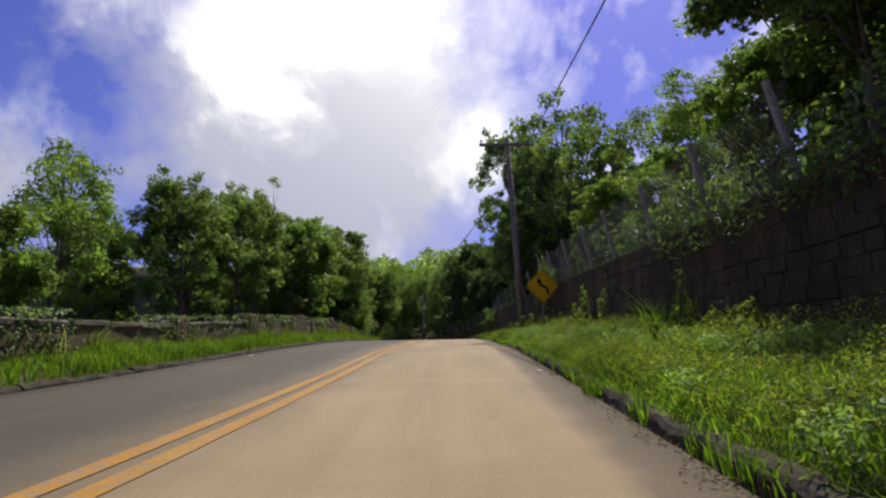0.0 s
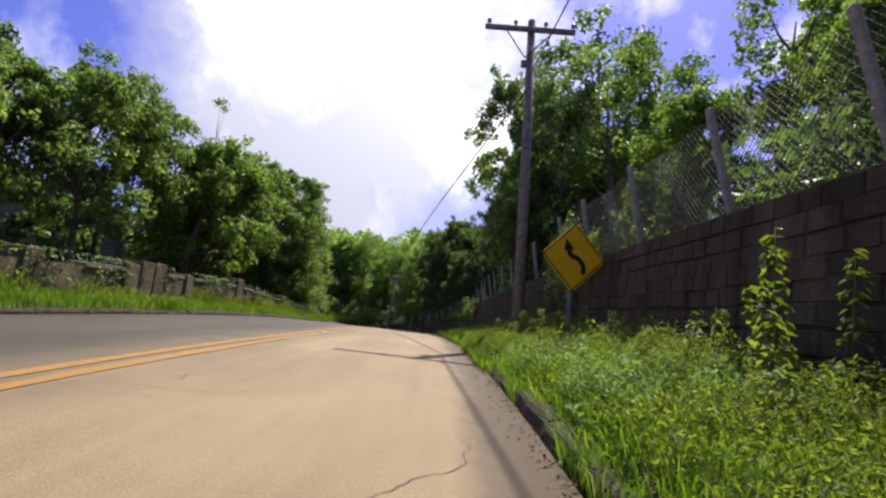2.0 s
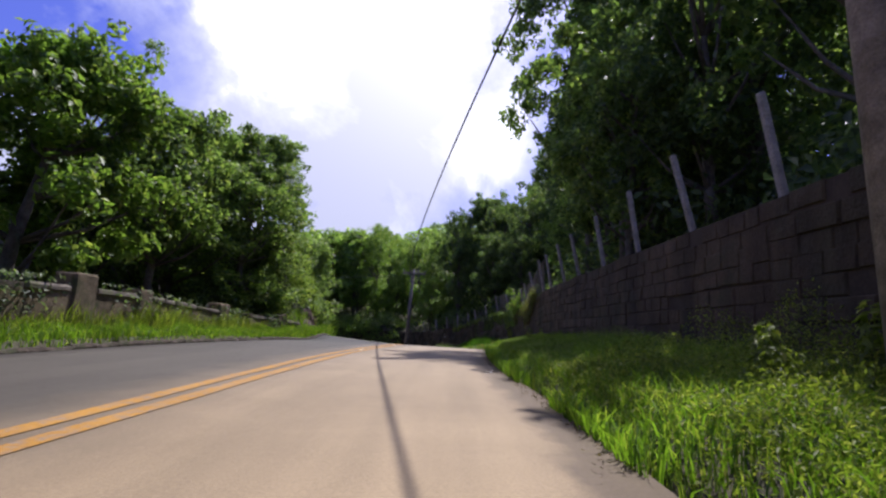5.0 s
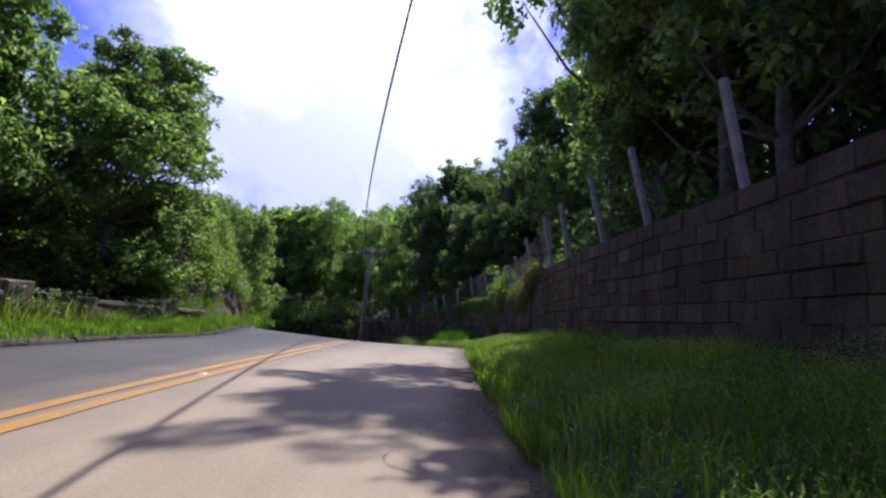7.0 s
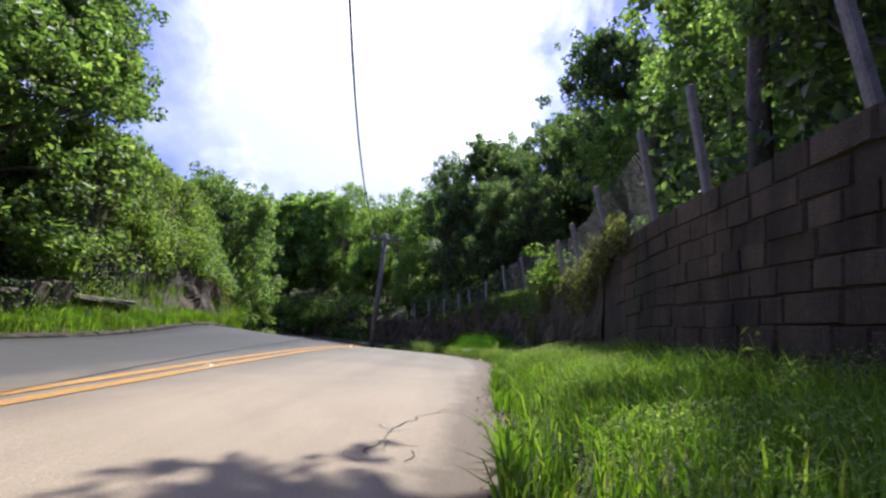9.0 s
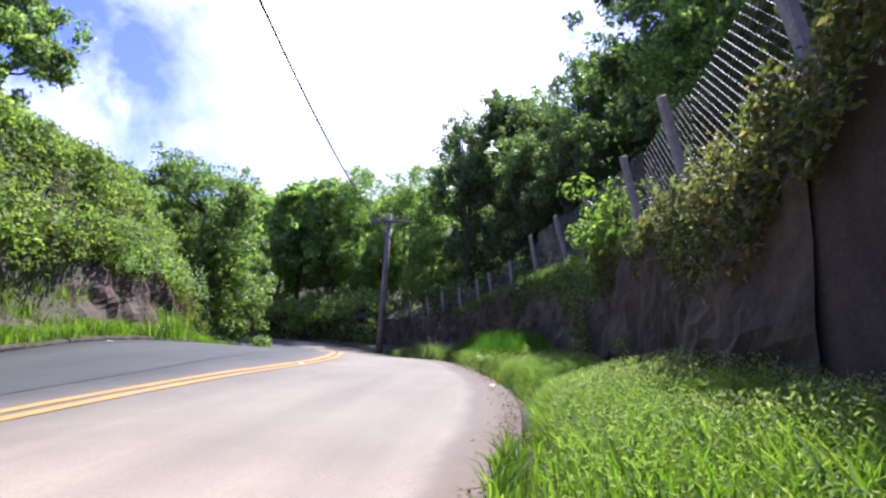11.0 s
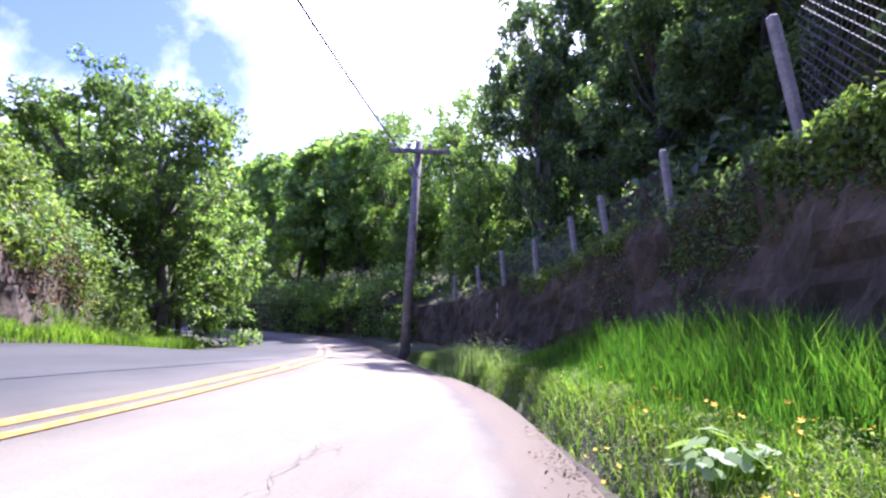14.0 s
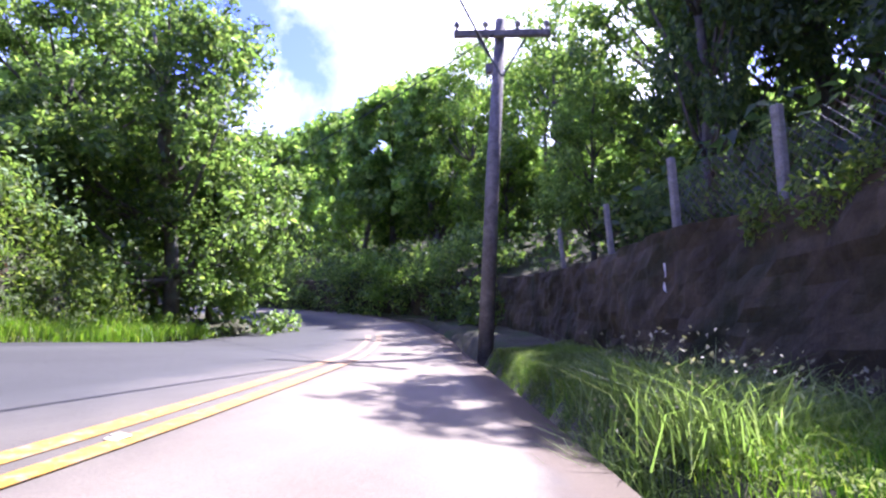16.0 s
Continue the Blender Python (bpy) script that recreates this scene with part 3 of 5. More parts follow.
def leaf_cloud(name, centres, outward, size, mat, rng, spread=0.5, aspect=0.5, far=False):
    """One mesh of many folded leaves. centres and outward: arrays; size: leaf length."""
    n = len(centres)
    nrm = outward + rng.normal(0, spread, (n, 3)) + np.array([0, 0, 0.35])
    nrm /= np.linalg.norm(nrm, axis=1)[:, None] + 1e-9
    ref = rng.normal(0, 1, (n, 3)) + np.array([0, 0, -0.4])
    along = ref - nrm * (ref * nrm).sum(1)[:, None]
    along /= np.linalg.norm(along, axis=1)[:, None] + 1e-9
    across = np.cross(nrm, along)
    length = size * rng.uniform(0.65, 1.35, n)[:, None]
    wide = length * aspect
    v = np.empty((n, 4, 3))
    v[:, 0] = centres - along * length * 0.5
    v[:, 1] = centres + across * wide * 0.5 + nrm * wide * 0.18 - along * length * 0.05
    v[:, 2] = centres + along * length * 0.5 - nrm * length * 0.12
    v[:, 3] = centres - across * wide * 0.5 + nrm * wide * 0.18 - along * length * 0.05
    me = bpy.data.meshes.new(name)
    me.vertices.add(4 * n)
    me.vertices.foreach_set("co", v.reshape(-1))
    tris = 1 if far else 2
    loops = np.arange(4 * n).reshape(n, 4)[:, [1, 2, 3] if far else [0, 1, 2, 0, 2, 3]].reshape(-1)
    me.loops.add(3 * tris * n)
    me.loops.foreach_set("vertex_index", loops)
    me.polygons.add(tris * n)
    me.polygons.foreach_set("loop_start", np.arange(0, 3 * tris * n, 3))
    me.polygons.foreach_set("loop_total", np.full(tris * n, 3))
    me.update(calc_edges=True)
    me.materials.append(mat)
    return new(name, me)


def clump_points(rng, clumps, per):
    """Leaf places on the shells of many small ellipsoids: clumps rows of x y z radius."""
    c, o = [], []
    for x, y, z, r in clumps:
        n = max(8, int(per * r * r))
        d = rng.normal(0, 1, (n, 3))
        d /= np.linalg.norm(d, axis=1)[:, None]
        rad = r * rng.uniform(0.55, 1.08, n)[:, None]
        c.append(np.array([x, y, z]) + d * rad * np.array([1, 1, 0.72]))
        o.append(d)
    return np.concatenate(c), np.concatenate(o)


def tree_thing(seed, height, spread, crown_base, leaf, mat, label, per=980, clumps=46, trunk=0.14, group="roadside trees", draped=False, far=False):
    """Trunk with limbs, and a crown of leaf clumps with gaps."""
    rng = np.random.default_rng(seed)
    root = thing("tree", (0, 0, 0), label, "tree", group)
    sway = rng.normal(0, 0.05 * height, 2)
    spine = [np.array([0, 0, -0.4])]
    for k in range(1, 7):
        f = k / 6
        spine.append(np.array([sway[0] * f * f, sway[1] * f * f, height * 0.86 * f]) + np.append(rng.normal(0, 0.05, 2), 0))
    runs = [(spine, [trunk * (1.15 - 0.95 * k / 6) for k in range(7)])]
    rows = []
    for k in range(clumps):
        f = rng.uniform(0, 1) ** (1.3 if draped else 0.8)
        z = height * (crown_base + (1 - crown_base) * f)
        lim = spread * math.sqrt(max(0.05, 1 - ((f - 0.42) / 0.62) ** 2)) if not draped else spread * (0.5 + 0.62 * math.sin(math.pi * min(1.0, 0.12 + 0.85 * f)))
        a, q = rng.uniform(0, 2 * math.pi), lim * math.sqrt(rng.uniform(0.08, 1))
        x, y = sway[0] * f + q * math.cos(a), sway[1] * f + q * math.sin(a)
        r = spread * rng.uniform(0.15, 0.34)
        rows.append((x, y, z - r * 0.3, r))
        if k % 2 == 0:
            s = spine[min(6, max(1, int(6 * (z / height - 0.18) / 0.86)))]
            end = np.array([x, y, z - 0.2])
            mid = (s + end) / 2 + np.array([0, 0, -0.1 * height * 0.3])
            runs.append(([s, mid, end], [trunk * 0.42, trunk * 0.26, trunk * 0.08]))
    under(tubes("trunk", runs, M_BARK, 6), root)
    twigs = []
    for x, y, z, r in rows:
        for _ in range(int(5 + 9 * r)):
            d = rng.normal(0, 1, 3)
            d /= np.linalg.norm(d)
            q = r * rng.uniform(0.45, 1.2)
            twigs.append((x + d[0] * q, y + d[1] * q, z + d[2] * q * 0.85, rng.uniform(0.16, 0.36)))
    c, o = clump_points(rng, twigs, per * 0.55)
    c[:, 2] -= 0.1 * np.abs(rng.normal(0, 1, len(c)))
    under(leaf_cloud("crown", c, o, leaf, mat, rng, aspect=0.9 if far else 0.5, far=far), root)
    return root


def place_trees(kinds, rows):
    """rows of kind, x, y, scale, turn; the first of each kind is the built one, the rest copies."""
    used = set()
    pts = np.array([(r[1], r[2]) for r in rows], float)
    zs = ground_height(pts)
    for (k, x, y, s, turn), z in zip(rows, zs):
        s = s if isinstance(s, tuple) else (s, s, s)
        m = pose(x, y, z, 0, 0, turn) @ Matrix.Diagonal((*s, 1))
        if k not in used:
            used.add(k)
            kinds[k].matrix_basis = m
        else:
            old = kinds[k].matrix_basis.copy()
            kinds[k].matrix_basis = Matrix()
            copy_thing(kinds[k], pose(x, y, z, 0, 0, turn)).scale = s
            kinds[k].matrix_basis = old


KINDS = {
    "a": tree_thing(11, 7.0, 2.3, 0.34, 0.175, M_LEAF, "leafy green tree behind the low wall"),
    "b": tree_thing(12, 8.0, 2.2, 0.2, 0.172, M_LEAF_SHADED, "dark green tree with a dense uneven crown", 800, 50),
    "c": tree_thing(13, 6.0, 2.0, 0.22, 0.18, M_LEAF_LIGHT, "bright yellow-green bushy tree"),
    "d": tree_thing(14, 9.0, 3.0, 0.3, 0.2, M_LEAF_SHADED, "tall dark forest tree with spreading limbs", 760, 58, 0.18),
    "e": tree_thing(15, 7.5, 2.7, 0.02, 0.16, M_LEAF, "tree draped with climbing vines to the ground", 800, 92, 0.16, draped=True),
    "f": tree_thing(16, 8.5, 2.4, 0.4, 0.17, M_LEAF, "slender forest tree with a high crown", 950, 42, 0.13),
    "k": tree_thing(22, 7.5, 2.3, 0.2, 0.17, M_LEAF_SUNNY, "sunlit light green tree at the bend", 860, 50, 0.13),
    "v": tree_thing(23, 7.5, 2.7, 0.06, 0.17, M_LEAF, "dark tree hung with climbers behind the low wall", 700, 80, 0.16, draped=True),
    "h": tree_thing(20, 8.0, 2.4, 0.28, 0.2, M_LEAF, "tall airy tree with gaps in its crown", 430, 30, 0.13),
    "s": tree_thing(21, 10.0, 0.7, 0.86, 0.17, M_LEAF, "thin bare stem with a few leaf tufts", 70, 4, 0.05),
    "p": tree_thing(18, 8.0, 2.3, 0.15, 0.36, M_LEAF_SHADED, "dense green tree in the woods behind", 420, 50, 0.14, "woodland trees", far=True),
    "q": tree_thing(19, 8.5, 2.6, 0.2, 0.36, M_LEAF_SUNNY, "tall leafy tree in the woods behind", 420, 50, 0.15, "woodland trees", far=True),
    "g": tree_thing(17, 8.0, 2.0, 0.3, 0.16, M_LEAF_LIGHT, "thin tree with a sparse see-through crown", 480, 34, 0.09),
}
# kind, x, y, size, turn
LOW_WALL_TREES = [
    ("g", -8.9, 12.0, 0.64, 90), ("c", -8.6, 9.6, 0.5, 40), ("f", -8.0, 16.2, 0.62, 120), ("a", -8.9, 18.4, 0.8, 200), ("f", -8.0, 20.6, 0.72, 10), ("f", -8.2, 23, 0.76, 70),
    ("c", -7.4, 25.5, 1.0, 130), ("b", -8.2, 28, 0.78, 190), ("a", -7.6, 30.5, 0.95, 250), ("v", -6.6, 34.2, (0.85, 0.85, 0.66), 0), ("a", -6.6, 35.6, (0.75, 0.75, 0.66), 140), ("v", -8.6, 33.4, (0.95, 0.95, 0.8), 200),
]
LOW_WALL_WOODS = [
    ("g", -9.0, 8.0, 0.56, 0), ("g", -9.6, 13.4, 0.66, 200), ("b", -9.8, 14.6, 0.52, 80), ("g", -9.5, 24, 0.9, 20), ("p", -13, 6, 0.5, 20), ("p", -14.5, 13, 0.45, 60),
    ("q", -13, 20, 0.6, 90), ("p", -13, 27, 0.62, 140), ("a", -10.9, 42.0, 0.92, 30), ("p", -12.5, 34, 0.62, 190), ("q", -10.5, 31.5, 0.75, 0), ("s", -11.8, 35.5, 0.87, 0),
]
NEAR_SLOPE_TREES = [
    ("b", 5.0, 3.6, 0.9, 0), ("d", 5.8, 1.6, 0.8, 200), ("a", 4.8, 5.4, 0.6, 90), ("b", 6.4, 0.4, 0.95, 60), ("d", 7.4, 6.0, 0.85, 40), ("c", 4.9, 7.4, 0.46, 100),
    ("g", 5.2, 10.5, 0.46, 0), ("c", 5.6, 13.0, 0.42, 10), ("c", 5.0, 16.5, 0.5, 60), ("h", 7.6, 17.5, 0.62, 220), ("p", 11, 12, 0.8, 0), ("d", 13, 17, 1.0, 40), ("b", 5.6, 6.6, 0.72, 30),
]
MID_SLOPE_TREES = [
    ("h", 5.8, 22, 0.85, 20), ("b", 5.0, 24.6, 0.78, 140), ("h", 6.9, 26.4, 1.2, 100), ("a", 4.3, 26.9, 0.82, 60), ("h", 3.95, 25.5, 0.55, 170), ("h", 8.6, 24.5, 0.85, 10), ("d", 6.5, 29.8, 0.95, 250),
    ("k", 5.7, 29.9, (0.9, 0.85, 1.0), 10), ("a", 4.9, 27.9, 0.72, 200), ("b", 5.5, 28.4, 0.95, 300), ("f", 4.8, 31.6, (1.0, 0.95, 1.3), 40), ("b", 4.7, 29.4, (0.55, 0.55, 0.7), 80), ("k", 6.6, 33.6, 0.68, 150), ("b", 7.4, 30.4, 0.9, 75), ("p", 10.5, 20, 0.62, 90), ("p", 11, 31, 0.9, 180),
]
FAR_SLOPE_TREES = [
    ("h", 7.2, 35.8, 0.95, 80), ("k", 7.6, 38.5, 0.9, 150), ("k", 6.3, 40.2, 0.66, 90), ("b", 5.0, 46.0, 0.78, 200), ("b", 6.6, 47.6, 0.85, 100), ("b", 3.6, 48.2, 0.62, 50),
    ("d", 6.8, 51.0, 0.85, 20), ("b", 3.3, 46.8, 0.62, 140), ("d", 7.2, 43, 0.85, 270), ("b", 4.4, 43.6, 0.5, 10), ("b", 4.2, 45.0, 0.56, 220), ("b", 1.2, 50.4, (0.62, 0.62, 0.95), 20), ("b", 3.8, 49.8, 0.85, 260), ("d", 2.9, 51.4, 0.85, 110), ("f", 4.0, 52.4, 0.9, 60),
    # the last four p trees are added backing that blocks sky light
    ("v", 1.4, 54.2, 0.9, 120), ("p", 11, 41, 0.9, 270), ("p", 9.5, 49, 0.9, 33), ("p", 9.2, 45, 0.9, 70), ("p", 10.2, 53, 0.95, 200), ("p", 8, 56.5, 0.9, 130), ("p", 12, 47, 1.0, 0),
]
BEND_TREES = [
    ("g", -1.6, 55.8, 0.88, 180), ("k", -2.4, 58, 0.85, 240), ("g", -5.6, 60.6, 1.0, 300), ("c", -3.6, 57.4, 0.62, 0), ("k", -7.2, 61.0, 0.85, 200), ("g", -4.4, 58.8, 0.92, 60),
    ("k", -0.6, 52.6, 0.48, 60), ("c", -4.6, 58.2, 0.42, 170),
]
BEND_WOODS = [
    ("e", -9.3, 50.6, (1.0, 0.95, 0.98), 60), ("e", -11.8, 49.6, (0.95, 0.95, 0.86), 150), ("q", -12, 52.5, 0.75, 30), ("q", -10.6, 53.0, 0.6, 0), ("q", -12, 41, 0.3, 30), ("q", -7.6, 61.4, 0.9, 30),
    ("q", -9.8, 62.4, 0.9, 0), ("c", -11, 62, 0.8, 50), ("q", -14, 65, 0.9, 50), ("q", -18, 67, 0.85, 100), ("q", -14.5, 52.0, 0.9, 30), ("q", -18, 49, 0.85, 80),
]
place_trees(KINDS, LOW_WALL_TREES + LOW_WALL_WOODS + NEAR_SLOPE_TREES + MID_SLOPE_TREES + FAR_SLOPE_TREES + BEND_TREES + BEND_WOODS)


def far_woods():
    """Woods on the hills round about, far off."""
    rng = np.random.default_rng(40)
    rows = []
    for _ in range(5200):
        a = rng.uniform(0, 2 * math.pi)
        r = 46 + 90 * rng.uniform(0, 1) ** 1.4
        x, y = -2 + r * math.sin(a), 28 + r * math.cos(a)
        rows.append((x, y))
    p = np.array(rows)
    d, _ = nearest(CENTRE, p)
    keep = (np.abs(d) > 9) & (p[:, 1] > -6)
    p = p[keep][:1700]
    z = ground_height(p)
    clumps = [(x, y, h + rng.uniform(1.2, 5.0), rng.uniform(1.1, 2.3)) for (x, y), h in zip(p, z)]
    c, o = clump_points(rng, clumps, 26)
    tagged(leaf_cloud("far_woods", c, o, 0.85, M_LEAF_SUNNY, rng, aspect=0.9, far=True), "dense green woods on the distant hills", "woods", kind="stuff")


far_woods()

# ---------------------------------------------------------------- poles, cables, sign


def utility_pole(place, top, arm_turn, lean=(0, 0), label="", reach=1.0, tilt=0.0):
    root = thing("utility_pole", place, label, "utility pole", "power poles")
    pole = tubes("shaft", [([(0, 0, -0.6), (lean[0] * 0.5, lean[1] * 0.5, top * 0.5), (lean[0], lean[1], top)], [0.125, 0.105, 0.085])], M_WOOD, 12)
    under(pole, root)
    t = Matrix.Translation((lean[0], lean[1], top)) @ pose(0, 0, 0, 0, tilt, arm_turn) @ Matrix.Translation((0, 0, -top))
    bm = bm_box(2 * reach, 0.09, 0.11, (0, -0.12, top - 0.28), 0.012)
    bm.transform(t)
    arm = part("crossarm", bm, M_WOOD, root)
    for x in (0.93 * reach * k for k in (-1, -0.36, 0.36, 1)):
        v, f = tube_data([(x, -0.12, top - 0.23), (x, -0.12, top - 0.17), (x, -0.12, top - 0.16), (x, -0.12, top - 0.10), (x, -0.12, top - 0.07)], [0.02, 0.02, 0.05, 0.045, 0.02], 8)
        ins = mesh_object("insulator", [t @ q for q in v], f, M_PORCELAIN, True)
        under(ins, arm)
    for x in (-0.5 * reach, 0.5 * reach):
        v, f = tube_data([(x, -0.1, top - 0.33), (0, -0.1, top - 0.95)], 0.018, 5)
        under(mesh_object("brace", [t @ q for q in v], f, M_STEEL), root)
    bm = bm_box(0.16, 0.1, 0.16, (lean[0] * 0.85 - 0.12, lean[1] * 0.85, top * 0.85), 0.01)
    part("bracket", bm, M_STEEL, root)
    return root


POLE_A, POLE_B = (2.76, 18.35, 0.95), (-2.02, 49.75, -0.06)
utility_pole(POLE_A, 7.0, -12, (-0.24, 0.05), "tall grey timber power pole standing in verge weeds", 1.0, 5.0)
utility_pole(POLE_B, 5.1, 20, (0.33, 0.1), "weathered grey timber power pole at the road bend", 0.75)


def cable(a, b, sag, radius, label, sway=0.0):
    a, b = Vector(a), Vector(b)
    pts = [a.lerp(b, k / 24) - Vector((sway, 0, sag)) * (4 * (k / 24) * (1 - k / 24)) for k in range(25)]
    tagged(tubes("cable", [(pts, radius)], M_CABLE, 5), label, "cable", "overhead cables")


cable((2.5, 18.25, 6.2), (-1.82, 49.65, 4.4), 0.5, 0.018, "black overhead power cable between two poles", 0.68)
cable((2.52, 18.25, 6.5), (3.1, -16, 6.2), 0.6, 0.015, "black overhead power cable over the verge")
cable((-1.75, 49.6, 4.7), (-20, 62, 5.6), 0.4, 0.012, "black overhead power cable past the bend")


def road_sign():
    root = thing("road_sign", (2.86, 14.96, 0.72), "yellow diamond warning sign with a black winding arrow", "road sign", turn=12)
    v, f = tube_data([(0, 0.03, -0.5), (0, 0.03, 1.6)], 0.036, 10)
    under(mesh_object("post", v, f, M_STEEL, True), root, "grey steel sign post")
    half, mid = 0.51, 1.40
    bm = bmesh.new()
    plate = [(0, 0, mid - half), (half, 0, mid), (0, 0, mid + half), (-half, 0, mid)]
    face = bm.faces.new([bm.verts.new(q) for q in plate])
    made = bmesh.ops.extrude_face_region(bm, geom=[face])
    for q in made["geom"]:
        if isinstance(q, bmesh.types.BMVert):
            q.co.y -= 0.012
    bmesh.ops.recalc_face_normals(bm, faces=bm.faces)
    bmesh.ops.bevel(bm, geom=[e for e in bm.edges if abs(e.verts[0].co.y - e.verts[1].co.y) > 0.005], offset=0.05, segments=3, affect="EDGES")
    board = part("board", bm, M_SIGN, root)
    bm = bmesh.new()
    a, b = half * 0.945, half * 0.905
    outer = [bm.verts.new(q) for q in ((0, -0.0155, mid - a), (a, -0.0155, mid), (0, -0.0155, mid + a), (-a, -0.0155, mid))]
    inner = [bm.verts.new(q) for q in ((0, -0.0155, mid - b), (b, -0.0155, mid), (0, -0.0155, mid + b), (-b, -0.0155, mid))]
    for k in range(4):
        bm.faces.new((outer[k], outer[(k + 1) % 4], inner[(k + 1) % 4], inner[k]))
    part("border", bm, M_BLACK, board)
    # winding arrow: an S curve that leans to the left, with a head
    curve = spline([(0.155, -0.235), (0.15, -0.11), (0.06, -0.015), (-0.045, 0.02), (-0.09, 0.105)], 0.03)
    bm = bmesh.new()
    d = np.gradient(curve, axis=0)
    d /= np.linalg.norm(d, axis=1)[:, None]
    rows = []
    for p, q in zip(curve, d):
        n = np.array([-q[1], q[0]]) * 0.037
        rows.append((bm.verts.new((p[0] + n[0], -0.016, mid + p[1] + n[1])), bm.verts.new((p[0] - n[0], -0.016, mid + p[1] - n[1]))))
    for p, q in zip(rows[:-1], rows[1:]):
        bm.faces.new((p[0], q[0], q[1], p[1]))
    bm.faces.new([bm.verts.new((x, -0.016, mid + z)) for x, z in ((-0.165, 0.075), (0.0, 0.115), (-0.135, 0.26))])
    part("arrow", bm, M_BLACK, board)


road_sign()
# ---------------------------------------------------------------- plants

def verge_points(rng, n, y0, y1, power=1.0, start=0.1):
    """Random places on the outer verge, and how far across it they lie (0 kerb, 1 wall)."""
    k = np.where((RIGHT[:, 1] >= y0) & (RIGHT[:, 1] <= y1) & (np.arange(len(RIGHT)) < 140))[0]
    i = rng.choice(k[:-1], n)
    f = rng.uniform(0, 1, (n, 1))
    e = RIGHT[i] * (1 - f) + RIGHT[i + 1] * f
    w, wk = nearest(WALL, e[:, :2])
    wi = np.clip(wk.astype(int), 0, len(WALL) - 2)
    g = (wk - wi)[:, None]
    foot = WALL[wi, :2] * (1 - g) + WALL[wi + 1, :2] * g
    u = rng.uniform(0, 1, n) ** power
    d = foot - e[:, :2]
    reach = np.linalg.norm(d, axis=1)
    q = e[:, :2] + d / reach[:, None] * (start + u * (reach - start - 0.04))[:, None]
    return np.column_stack([q, ground_height(q)]), u


def inner_points(rng, n, y0, y1, far=1.0):
    """Random places on the inner verge, and how far out they lie."""
    k = np.where((LEFT[:, 1] >= y0) & (LEFT[:, 1] <= y1) & (np.arange(len(LEFT)) < 140))[0]
    i = rng.choice(k[:-1], n)
    f = rng.uniform(0, 1, (n, 1))
    e = LEFT[i] * (1 - f) + LEFT[i + 1] * f
    d = LEFT[i] - CENTRE[i]
    d = d[:, :2] / np.linalg.norm(d[:, :2], axis=1)[:, None]
    u = rng.uniform(0, 1, n)
    q = e[:, :2] + d * (0.1 + u * far)[:, None]
    return np.column_stack([q, ground_height(q)]), u


def blades(name, roots, height, width, mat, rng, lean=0.5):
    """Grass: bent blades of three triangles each."""
    n = len(roots)
    a = rng.uniform(0, 2 * math.pi, n)
    side = np.column_stack([np.cos(a), np.sin(a), np.zeros(n)])
    b = rng.uniform(0, 2 * math.pi, n)
    bend = np.column_stack([np.cos(b), np.sin(b), np.zeros(n)]) * (lean * height * rng.uniform(0.15, 1.0, n))[:, None]
    up = np.array([0, 0, 1.0]) * height[:, None]
    w = (width * rng.uniform(0.7, 1.3, n))[:, None]
    v = np.empty((n, 5, 3))
    v[:, 0], v[:, 1] = roots - side * w * 0.5, roots + side * w * 0.5
    v[:, 2] = roots + up * 0.6 + bend * 0.35 + side * w * 0.4
    v[:, 3] = roots + up * 0.6 + bend * 0.35 - side * w * 0.4
    v[:, 4] = roots + up * rng.uniform(0.75, 1.0, (n, 1)) + bend
    v[:, :2, 2] -= 0.04
    me = bpy.data.meshes.new(name)
    me.vertices.add(5 * n)
    me.vertices.foreach_set("co", v.reshape(-1))
    loops = np.arange(5 * n).reshape(n, 5)[:, [0, 1, 2, 0, 2, 3, 3, 2, 4]].reshape(-1)
    me.loops.add(9 * n)
    me.loops.foreach_set("vertex_index", loops)
    me.polygons.add(3 * n)
    me.polygons.foreach_set("loop_start", np.arange(0, 9 * n, 3))
    me.polygons.foreach_set("loop_total", np.full(3 * n, 3))
    me.update(calc_edges=True)
    me.materials.append(mat)
    return new(name, me)


def patchiness(p, scale, seed):
    return np.array([0.5 + 0.5 * noise.noise(Vector((x * scale, y * scale, seed))) for x, y in p[:, :2]])


